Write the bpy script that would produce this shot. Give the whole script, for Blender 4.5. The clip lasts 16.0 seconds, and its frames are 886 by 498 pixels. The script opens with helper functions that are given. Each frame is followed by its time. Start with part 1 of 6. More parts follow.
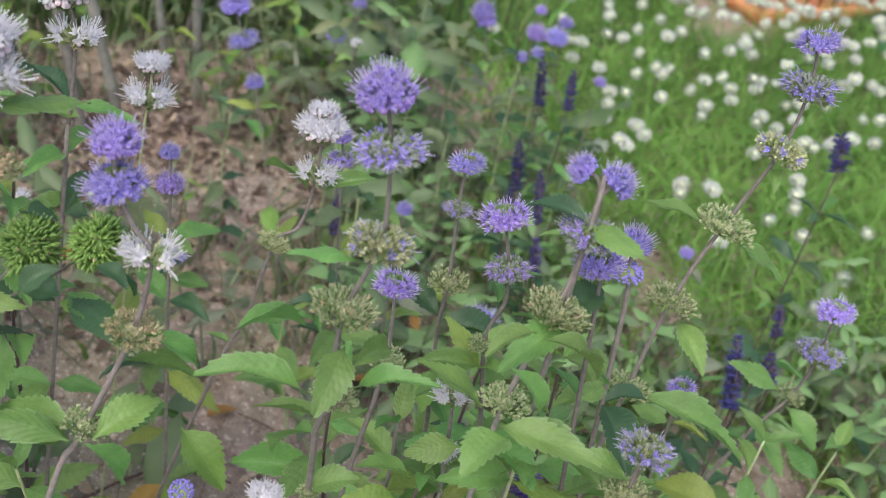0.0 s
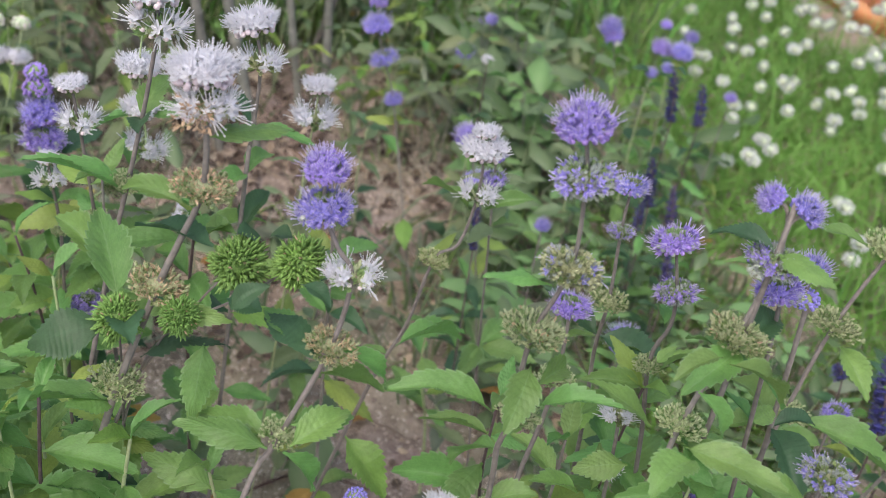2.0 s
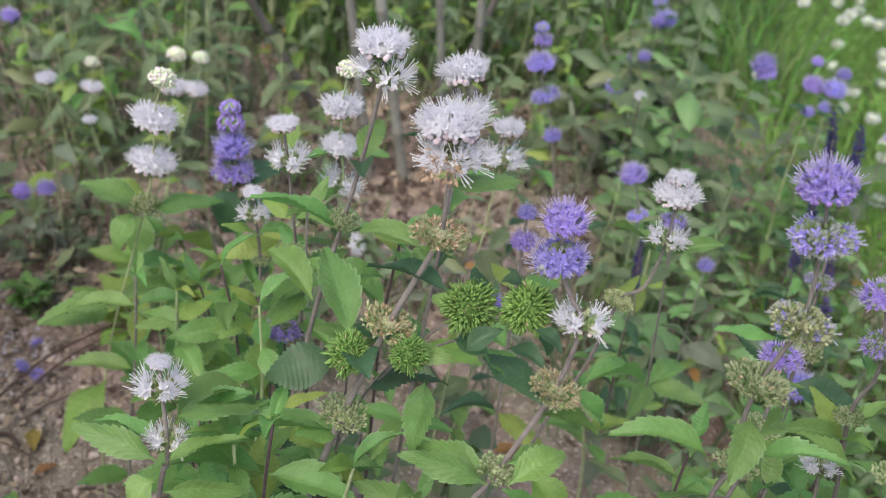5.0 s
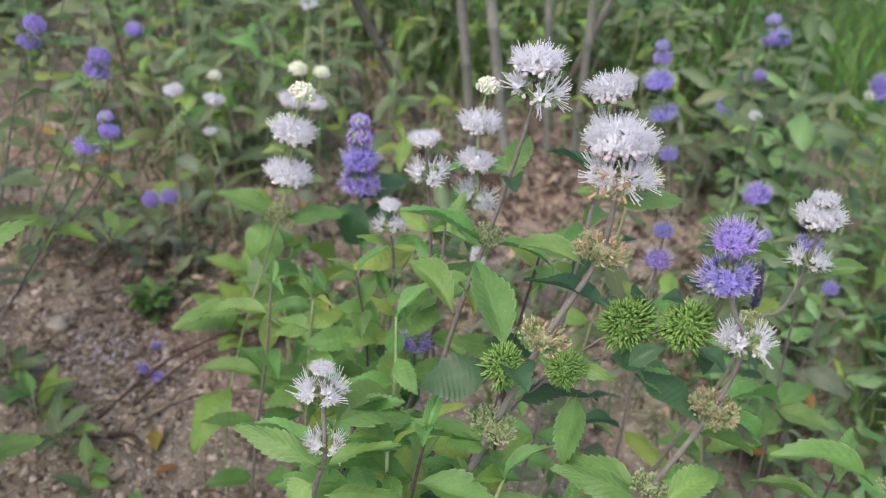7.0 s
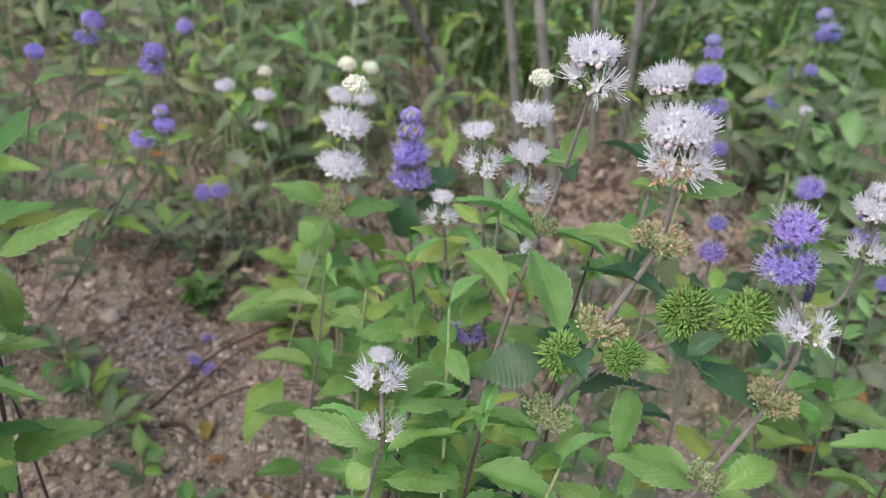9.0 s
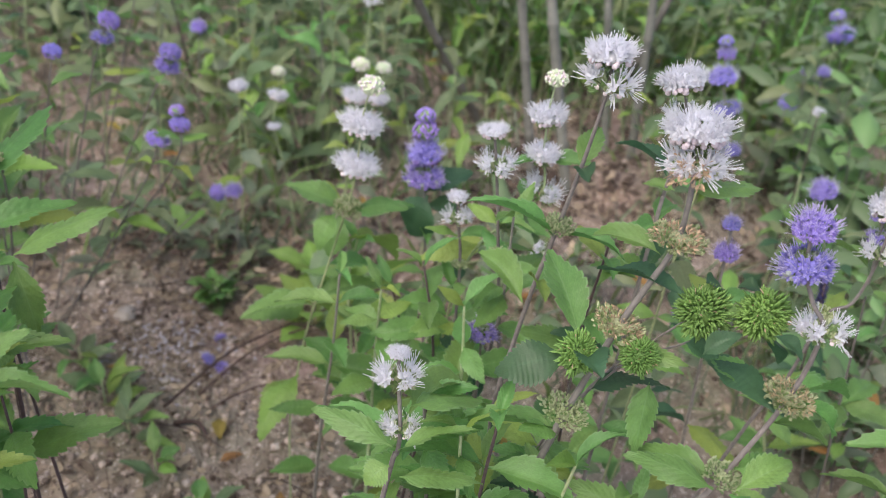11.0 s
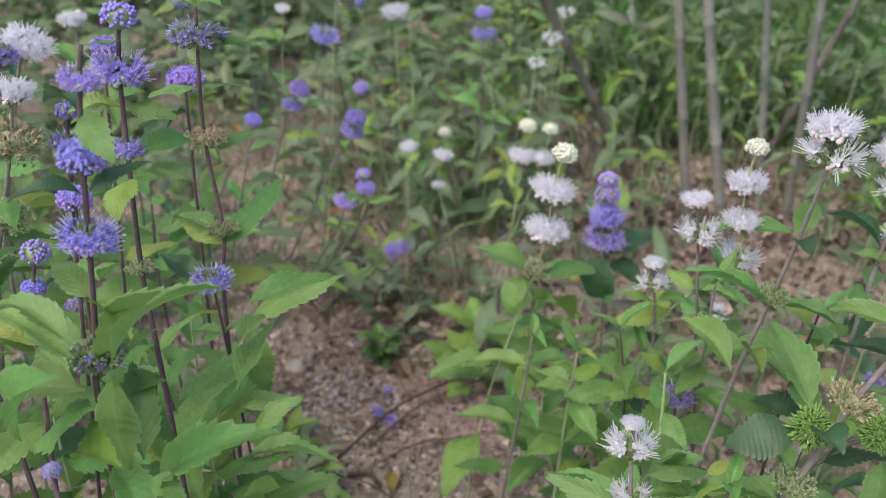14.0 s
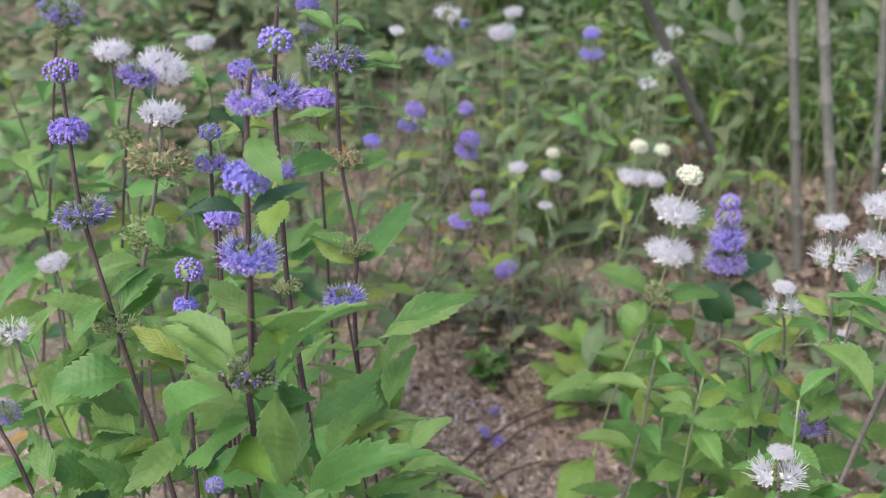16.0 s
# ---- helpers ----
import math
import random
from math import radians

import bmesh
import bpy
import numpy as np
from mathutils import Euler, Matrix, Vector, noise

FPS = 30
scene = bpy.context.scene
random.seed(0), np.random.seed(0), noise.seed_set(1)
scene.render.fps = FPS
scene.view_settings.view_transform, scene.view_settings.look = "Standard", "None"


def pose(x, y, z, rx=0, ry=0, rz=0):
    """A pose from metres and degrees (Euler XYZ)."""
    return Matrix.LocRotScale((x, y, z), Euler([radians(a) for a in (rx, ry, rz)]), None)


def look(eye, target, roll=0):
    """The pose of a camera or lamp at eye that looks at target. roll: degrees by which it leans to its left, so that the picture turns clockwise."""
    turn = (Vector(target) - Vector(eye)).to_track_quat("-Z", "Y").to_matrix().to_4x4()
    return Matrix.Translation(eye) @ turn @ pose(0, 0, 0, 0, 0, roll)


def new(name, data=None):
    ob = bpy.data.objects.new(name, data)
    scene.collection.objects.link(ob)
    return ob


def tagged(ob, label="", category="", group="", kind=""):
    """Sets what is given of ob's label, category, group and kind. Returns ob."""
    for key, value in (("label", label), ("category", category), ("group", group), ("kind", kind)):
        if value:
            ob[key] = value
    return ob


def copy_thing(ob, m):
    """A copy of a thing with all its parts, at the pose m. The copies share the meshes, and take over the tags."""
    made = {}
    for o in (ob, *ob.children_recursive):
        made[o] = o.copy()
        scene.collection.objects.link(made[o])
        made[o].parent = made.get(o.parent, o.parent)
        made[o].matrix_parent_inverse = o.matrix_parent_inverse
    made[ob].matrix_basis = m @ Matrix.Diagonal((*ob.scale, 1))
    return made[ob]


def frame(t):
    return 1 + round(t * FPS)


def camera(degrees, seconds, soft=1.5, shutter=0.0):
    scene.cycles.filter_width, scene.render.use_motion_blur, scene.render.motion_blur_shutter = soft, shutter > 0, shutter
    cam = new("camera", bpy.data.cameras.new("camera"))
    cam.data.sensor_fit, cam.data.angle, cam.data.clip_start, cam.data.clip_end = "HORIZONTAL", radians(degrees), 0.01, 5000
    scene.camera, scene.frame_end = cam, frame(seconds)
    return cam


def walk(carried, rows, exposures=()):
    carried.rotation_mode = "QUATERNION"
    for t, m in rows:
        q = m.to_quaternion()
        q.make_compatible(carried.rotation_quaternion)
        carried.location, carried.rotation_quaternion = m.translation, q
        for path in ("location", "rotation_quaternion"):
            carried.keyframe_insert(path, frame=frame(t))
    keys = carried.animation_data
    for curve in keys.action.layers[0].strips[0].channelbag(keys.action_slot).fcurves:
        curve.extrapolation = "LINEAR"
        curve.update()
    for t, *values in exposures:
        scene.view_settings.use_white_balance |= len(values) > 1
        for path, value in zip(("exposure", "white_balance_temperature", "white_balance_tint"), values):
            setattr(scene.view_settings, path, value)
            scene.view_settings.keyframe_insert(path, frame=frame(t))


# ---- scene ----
cam = camera(47.0, 16.0, soft=0.75)
cam.data.dof.use_dof = True
cam.data.dof.focus_distance = 0.62
cam.data.dof.aperture_fstop = 10.0
EYE, TILT, LEAN = 0.93, -35.8, -12.7
BASE = pose(0, 0, EYE, TILT, LEAN, 0)
ROWS = [
    (0, (0.006, 0.034, 0.003), (-0.027, 2.034, 0.007), -0.6),
    (0.5, (-0.007, 0.031, 0.007), (-0.092, 2.029, 0.013), -0.4),
    (1, (-0.016, 0.029, 0.006), (-0.143, 2.025, 0.016), -0.0),
    (1.5, (-0.03, 0.02, 0.011), (-0.212, 2.012, 0.025), 0.2),
    (2, (-0.04, 0.012, 0.011), (-0.258, 2.0, 0.031), 0.3),
    (2.5, (-0.052, 0.01, 0.014), (-0.298, 1.995, 0.04), 0.6),
    (3, (-0.06, 0.009, 0.017), (-0.327, 1.991, 0.047), 1.0),
    (3.5, (-0.07, 0.002, 0.017), (-0.368, 1.979, 0.055), 1.3),
    (4, (-0.079, -0.006, 0.019), (-0.42, 1.964, 0.064), 1.5),
    (6.5, (-0.137, -0.037, 0.022), (-0.664, 1.891, 0.102), 3.4),
    (7, (-0.145, -0.039, 0.019), (-0.71, 1.877, 0.102), 3.7),
    (7.5, (-0.152, -0.04, 0.016), (-0.743, 1.869, 0.098), 3.9),
    (8, (-0.157, -0.043, 0.011), (-0.77, 1.859, 0.091), 4.0),
    (10.5, (-0.147, -0.051, 0.015), (-0.797, 1.839, 0.089), 4.2),
    (11, (-0.157, -0.052, 0.01), (-0.812, 1.836, 0.087), 4.3),
    (11.5, (-0.175, -0.064, 0.01), (-0.847, 1.818, 0.091), 4.3),
    (12, (-0.186, -0.074, 0.011), (-0.895, 1.795, 0.097), 4.3),
    (12.5, (-0.198, -0.085, 0.009), (-0.949, 1.767, 0.107), 4.6),
    (13, (-0.207, -0.095, 0.015), (-1.0, 1.738, 0.137), 4.8),
    (13.5, (-0.214, -0.101, 0.017), (-1.038, 1.717, 0.143), 4.9),
    (14, (-0.216, -0.102, 0.019), (-1.079, 1.696, 0.167), 5.1),
    (14.5, (-0.224, -0.107, 0.018), (-1.123, 1.673, 0.173), 5.4),
    (15, (-0.228, -0.106, 0.017), (-1.158, 1.657, 0.178), 5.5),
    (15.5, (-0.237, -0.112, 0.018), (-1.206, 1.63, 0.184), 5.7),
    (16, (-0.247, -0.119, 0.017), (-1.255, 1.6, 0.187), 6.1),
]
walk(cam, [(t, BASE @ look(eye, target, roll)) for t, eye, target, roll in ROWS],
     [(0.0, 0.62), (4.0, 0.62), (7.0, 0.65), (12.0, 0.65), (13.5, 0.58), (14.5, 0.61), (15.5, 0.71), (16.0, 0.72)])

# ---- sky and light ----
world = bpy.data.worlds.new("overcast_sky")
scene.world = world
world.use_nodes = True
wn = world.node_tree.nodes
sky = wn.new("ShaderNodeTexSky")
sky.sky_type, sky.sun_disc = "NISHITA", False
sky.sun_elevation, sky.sun_rotation = radians(58), radians(205)
sky.air_density, sky.dust_density, sky.ozone_density = 1.0, 4.0, 1.0
wn["Background"].inputs["Strength"].default_value = 0.15
world.node_tree.links.new(sky.outputs[0], wn["Background"].inputs["Color"])
sun = new("sun", bpy.data.lights.new("sun", "SUN"))
sun.data.energy, sun.data.angle, sun.data.color = 1.1, radians(60), (1.0, 0.96, 0.9)
sun.matrix_world = look((-1.2, -2.6, 5.0), (0, 0, 0))
scene.view_settings.exposure = 0.61

# ---- materials ----


def material(name, base, rough=0.6, spread=0.12, hue=0.02, grain=60.0, grain_amount=0.25, bump=0.2, glow_through=0.0, spec=0.3):
    """A matt natural surface: two scales of mottling, a little variation from object to object, and light let through thin parts."""
    mat = bpy.data.materials.new(name)
    mat.use_nodes = True
    nt = mat.node_tree
    n, l = nt.nodes, nt.links
    shader = n["Principled BSDF"]
    shader.inputs["Roughness"].default_value = rough
    shader.inputs["Specular IOR Level"].default_value = spec
    where = n.new("ShaderNodeTexCoord")
    fine, broad = n.new("ShaderNodeTexNoise"), n.new("ShaderNodeTexNoise")
    fine.inputs["Scale"].default_value, broad.inputs["Scale"].default_value = grain, grain / 9
    fine.inputs["Detail"].default_value = 4
    info = n.new("ShaderNodeObjectInfo")
    both = n.new("ShaderNodeMath")
    both.operation = "ADD"
    l.new(where.outputs["Object"], fine.inputs["Vector"])
    l.new(where.outputs["Object"], broad.inputs["Vector"])
    l.new(fine.outputs["Fac"], both.inputs[0])
    l.new(broad.outputs["Fac"], both.inputs[1])
    value = n.new("ShaderNodeMapRange")
    value.inputs["From Min"].default_value, value.inputs["From Max"].default_value = 0.6, 1.4
    value.inputs["To Min"].default_value, value.inputs["To Max"].default_value = 1 - grain_amount, 1 + grain_amount
    l.new(both.outputs[0], value.inputs["Value"])
    vary = n.new("ShaderNodeMapRange")
    vary.inputs["To Min"].default_value, vary.inputs["To Max"].default_value = 1 - spread, 1 + spread
    l.new(info.outputs["Random"], vary.inputs["Value"])
    mul = n.new("ShaderNodeMath")
    mul.operation = "MULTIPLY"
    l.new(value.outputs[0], mul.inputs[0])
    l.new(vary.outputs[0], mul.inputs[1])
    shift = n.new("ShaderNodeMapRange")
    shift.inputs["To Min"].default_value, shift.inputs["To Max"].default_value = 0.5 - hue, 0.5 + hue
    second = n.new("ShaderNodeMath")
    second.operation = "FRACT"
    times = n.new("ShaderNodeMath")
    times.operation, times.inputs[1].default_value = "MULTIPLY", 7.31
    l.new(info.outputs["Random"], times.inputs[0])
    l.new(times.outputs[0], second.inputs[0])
    l.new(second.outputs[0], shift.inputs["Value"])
    colour = n.new("ShaderNodeHueSaturation")
    colour.inputs["Color"].default_value = (*base, 1)
    l.new(shift.outputs[0], colour.inputs["Hue"])
    l.new(mul.outputs[0], colour.inputs["Value"])
    l.new(colour.outputs[0], shader.inputs["Base Color"])
    if bump:
        b = n.new("ShaderNodeBump")
        b.inputs["Strength"].default_value, b.inputs["Distance"].default_value = bump, 0.002
        l.new(fine.outputs["Fac"], b.inputs["Height"])
        l.new(b.outputs[0], shader.inputs["Normal"])
    if glow_through:
        thin, mix = n.new("ShaderNodeBsdfTranslucent"), n.new("ShaderNodeMixShader")
        mix.inputs[0].default_value = glow_through
        l.new(colour.outputs[0], thin.inputs["Color"])
        l.new(shader.outputs[0], mix.inputs[1])
        l.new(thin.outputs[0], mix.inputs[2])
        l.new(mix.outputs[0], n["Material Output"].inputs["Surface"])
    mat["colour_node"] = colour.name
    return mat


def leaf_material(name, base, vein, spread=0.18, hue=0.022, relief=0.22):
    """A leaf: side veins and midrib paler and sunken, the rim painted pale for light on its edge, blotches, light let
    through.
    """
    mat = material(name, base, 0.44, spread, hue, 40.0, 0.2, 0.0, 0.41, 0.48)
    nt = mat.node_tree
    n, l = nt.nodes, nt.links
    colour, shader = n[mat["colour_node"]], n["Principled BSDF"]
    uv, split = n.new("ShaderNodeUVMap"), n.new("ShaderNodeSeparateXYZ")
    l.new(uv.outputs[0], split.inputs[0])

    def maths(op, a, b=None):
        m = n.new("ShaderNodeMath")
        m.operation = op
        for i, x in enumerate((a, b)):
            if x is None:
                continue
            if isinstance(x, (int, float)):
                m.inputs[i].default_value = x
            else:
                l.new(x, m.inputs[i])
        return m.outputs[0]
    side = maths("ABSOLUTE", maths("SUBTRACT", split.outputs["X"], 0.5))
    run = maths("SUBTRACT", maths("MULTIPLY", split.outputs["Y"], 8.0), maths("MULTIPLY", side, 5.0))
    saw = maths("ABSOLUTE", maths("SUBTRACT", maths("FRACT", run), 0.5))
    ribs = maths("MAXIMUM", maths("SUBTRACT", 1.0, maths("MULTIPLY", saw, 9.0)), 0.0)
    mid = maths("LESS_THAN", side, 0.022)
    # pale rim put into the colour: light caught by the leaf's hairy edge
    lit_margin = maths("GREATER_THAN", side, 0.465)
    line = maths("MAXIMUM", maths("MAXIMUM", maths("MULTIPLY", ribs, 0.45), mid), maths("MULTIPLY", lit_margin, 1.7))
    mix = n.new("ShaderNodeMix")
    mix.data_type = "RGBA"
    l.new(maths("MULTIPLY", line, 0.34), mix.inputs[0])
    l.new(colour.outputs[0], mix.inputs[6])
    mix.inputs[7].default_value = (*vein, 1)
    l.new(mix.outputs[2], shader.inputs["Base Color"])
    b = n.new("ShaderNodeBump")
    b.inputs["Strength"].default_value, b.inputs["Distance"].default_value = relief, 0.0014
    l.new(maths("MULTIPLY", saw, 1.0), b.inputs["Height"])
    l.new(b.outputs[0], shader.inputs["Normal"])
    return mat


MAT = {
    "petal_purple": material("petal_purple", (0.365, 0.305, 0.745), 0.6, 0.15, 0.02, 300, 0.25, 0, 0.25),
    "thread_purple": material("thread_purple", (0.66, 0.60, 0.88), 0.6, 0.12, 0.015, 300, 0.15, 0, 0.2),
    "bud_purple": material("bud_purple", (0.34, 0.26, 0.66), 0.6, 0.15, 0.02, 300, 0.25, 0.1, 0.1),
    "petal_white": material("petal_white", (0.89, 0.885, 0.93), 0.6, 0.03, 0.01, 300, 0.05, 0, 0.45),
    "pompom": material("pompom", (0.62, 0.63, 0.60), 0.7, 0.1, 0.02, 300, 0.15, 0, 0.3),
    "petal_faded": material("petal_faded", (0.47, 0.43, 0.46), 0.7, 0.2, 0.03, 300, 0.3, 0, 0.2),
    "thread_white": material("thread_white", (0.93, 0.92, 0.95), 0.6, 0.03, 0.01, 300, 0.04, 0, 0.5),
    "bud_white": material("bud_white", (0.80, 0.68, 0.72), 0.6, 0.08, 0.02, 300, 0.15, 0.1, 0.1),
    "bud_cream": material("bud_cream", (0.66, 0.72, 0.52), 0.6, 0.08, 0.02, 300, 0.15, 0.1, 0.1),
    "calyx_green": material("calyx_green", (0.26, 0.36, 0.15), 0.6, 0.15, 0.02, 200, 0.3, 0.1, 0.15),
    "calyx_olive": material("calyx_olive", (0.49, 0.53, 0.32), 0.65, 0.15, 0.02, 200, 0.3, 0.1, 0.15),
    "calyx_grey": material("calyx_grey", (0.42, 0.46, 0.42), 0.65, 0.12, 0.02, 200, 0.25, 0.1, 0.15),
    "burr_green": material("burr_green", (0.18, 0.345, 0.09), 0.5, 0.15, 0.02, 200, 0.35, 0.1, 0.15),
    "spent_tan": material("spent_tan", (0.56, 0.41, 0.27), 0.8, 0.15, 0.02, 250, 0.35, 0.2, 0.1),
    "stem_brown": material("stem_brown", (0.185, 0.165, 0.152), 0.7, 0.2, 0.02, 250, 0.4, 0.3),
    "stem_dark": material("stem_dark", (0.105, 0.072, 0.075), 0.65, 0.2, 0.02, 250, 0.4, 0.3),
    "stem_pale": material("stem_pale", (0.34, 0.40, 0.21), 0.65, 0.15, 0.02, 250, 0.3, 0.3),
    "leaf_bright": leaf_material("leaf_bright", (0.172, 0.328, 0.09), (0.29, 0.44, 0.21)),
    "leaf_mid": leaf_material("leaf_mid", (0.145, 0.285, 0.076), (0.23, 0.38, 0.15)),
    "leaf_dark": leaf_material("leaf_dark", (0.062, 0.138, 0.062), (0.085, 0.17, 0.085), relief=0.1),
    "leaf_yellow": leaf_material("leaf_yellow", (0.235, 0.345, 0.075), (0.30, 0.42, 0.13), 0.2, 0.03),
    "leaf_deep": leaf_material("leaf_deep", (0.090, 0.155, 0.055), (0.14, 0.21, 0.09), 0.2, 0.02),
    "leaf_grey": leaf_material("leaf_grey", (0.18, 0.21, 0.14), (0.23, 0.26, 0.18), 0.25, 0.03),
    "leaf_dull": leaf_material("leaf_dull", (0.172, 0.232, 0.112), (0.19, 0.27, 0.14), 0.2, 0.03),
    "leaf_olive": leaf_material("leaf_olive", (0.190, 0.235, 0.097), (0.28, 0.30, 0.16), 0.2, 0.03),
    "core_green": material("core_green", (0.14, 0.22, 0.07), 0.7, 0.1, 0.02, 200, 0.3, 0.1),
    "core_olive": material("core_olive", (0.40, 0.43, 0.25), 0.7, 0.1, 0.02, 200, 0.3, 0.1),
    "leaf_rust": leaf_material("leaf_rust", (0.42, 0.26, 0.07), (0.5, 0.36, 0.15), 0.25, 0.03),
    "salvia_violet": material("salvia_violet", (0.14, 0.115, 0.36), 0.6, 0.2, 0.02, 200, 0.3, 0.1, 0.1),
    "salvia_calyx": material("salvia_calyx", (0.11, 0.10, 0.21), 0.6, 0.2, 0.02, 200, 0.3, 0.1, 0.1),
    "grass": material("grass", (0.2, 0.395, 0.09), 0.55, 0.1, 0.02, 6, 0.35, 0, 0.35),
    "grass_olive": material("grass_olive", (0.185, 0.255, 0.075), 0.55, 0.1, 0.02, 6, 0.4, 0, 0.35),
    "pole_grey": material("pole_grey", (0.215, 0.21, 0.185), 0.75, 0.12, 0.02, 90, 0.3, 0.4),
    "pole_brown": material("pole_brown", (0.155, 0.142, 0.125), 0.75, 0.12, 0.02, 90, 0.3, 0.4),
    "twig": material("twig", (0.085, 0.055, 0.045), 0.8, 0.2, 0.02, 120, 0.35, 0.3),
    "stone": material("stone", (0.52, 0.44, 0.385), 0.85, 0.25, 0.02, 60, 0.3, 0.5),
    "orange_plastic": material("orange_plastic", (0.60, 0.27, 0.12), 0.45, 0.05, 0.01, 40, 0.15, 0.05),
    "black_plastic": material("black_plastic", (0.03, 0.03, 0.035), 0.45, 0.05, 0.01, 40, 0.2, 0.05),
    "teal_plastic": material("teal_plastic", (0.05, 0.32, 0.28), 0.45, 0.05, 0.01, 40, 0.15, 0.05),
}


def soil_material():
    mat = material("soil", (0.27, 0.19, 0.15), 0.95, 0.0, 0.0, 55, 0.35, 0.0, 0, 0.1)
    nt = mat.node_tree
    n, l = nt.nodes, nt.links
    shader, colour = n["Principled BSDF"], n[mat["colour_node"]]
    where = n.new("ShaderNodeTexCoord")
    grit, clod, tone = n.new("ShaderNodeTexVoronoi"), n.new("ShaderNodeTexNoise"), n.new("ShaderNodeTexNoise")
    grit.inputs["Scale"].default_value = 330
    clod.inputs["Scale"].default_value, clod.inputs["Detail"].default_value, clod.inputs["Roughness"].default_value = 38, 9, 0.75
    tone.inputs["Scale"].default_value, tone.inputs["Detail"].default_value = 5.5, 6
    for tex in (grit, clod, tone):
        l.new(where.outputs["Object"], tex.inputs["Vector"])
    ramp = n.new("ShaderNodeValToRGB")
    ramp.color_ramp.elements[0].position, ramp.color_ramp.elements[0].color = 0.30, (0.165, 0.125, 0.098, 1)
    ramp.color_ramp.elements[1].position, ramp.color_ramp.elements[1].color = 0.72, (0.53, 0.435, 0.355, 1)
    l.new(clod.outputs["Fac"], ramp.inputs[0])
    mix = n.new("ShaderNodeMix")
    mix.data_type, mix.blend_type = "RGBA", "MULTIPLY"
    mix.inputs[0].default_value = 0.35
    l.new(ramp.outputs[0], mix.inputs[6])
    l.new(tone.outputs["Color"], mix.inputs[7])
    speck = n.new("ShaderNodeMix")
    speck.data_type = "RGBA"
    pick = n.new("ShaderNodeSeparateColor")
    l.new(grit.outputs["Color"], pick.inputs[0])
    chosen = n.new("ShaderNodeMath")
    chosen.operation, chosen.inputs[1].default_value = "GREATER_THAN", 0.93
    l.new(pick.outputs[0], chosen.inputs[0])
    l.new(chosen.outputs[0], speck.inputs[0])
    l.new(mix.outputs[2], speck.inputs[6])
    speck.inputs[7].default_value = (0.52, 0.44, 0.38, 1)
    hsv = n.new("ShaderNodeHueSaturation")
    hsv.inputs["Value"].default_value = 1.15
    l.new(speck.outputs[2], hsv.inputs["Color"])
    l.new(hsv.outputs[0], shader.inputs["Base Color"])
    b = n.new("ShaderNodeBump")
    b.inputs["Strength"].default_value, b.inputs["Distance"].default_value = 0.9, 0.006
    add = n.new("ShaderNodeMath")
    add.operation = "MULTIPLY_ADD"
    add.inputs[1].default_value = -0.5
    l.new(grit.outputs["Distance"], add.inputs[0])
    l.new(clod.outputs["Fac"], add.inputs[2])
    l.new(add.outputs[0], b.inputs["Height"])
    l.new(b.outputs[0], shader.inputs["Normal"])
    return mat


MAT["soil"] = soil_material()
for downy in ("stem_brown", "stem_dark", "stem_pale"):
    down = MAT[downy].node_tree.nodes["Principled BSDF"].inputs
    down["Sheen Weight"].default_value, down["Sheen Roughness"].default_value, down["Sheen Tint"].default_value = 0.32, 0.25, (0.85, 0.84, 0.82, 1)

# ---- mesh helpers ----


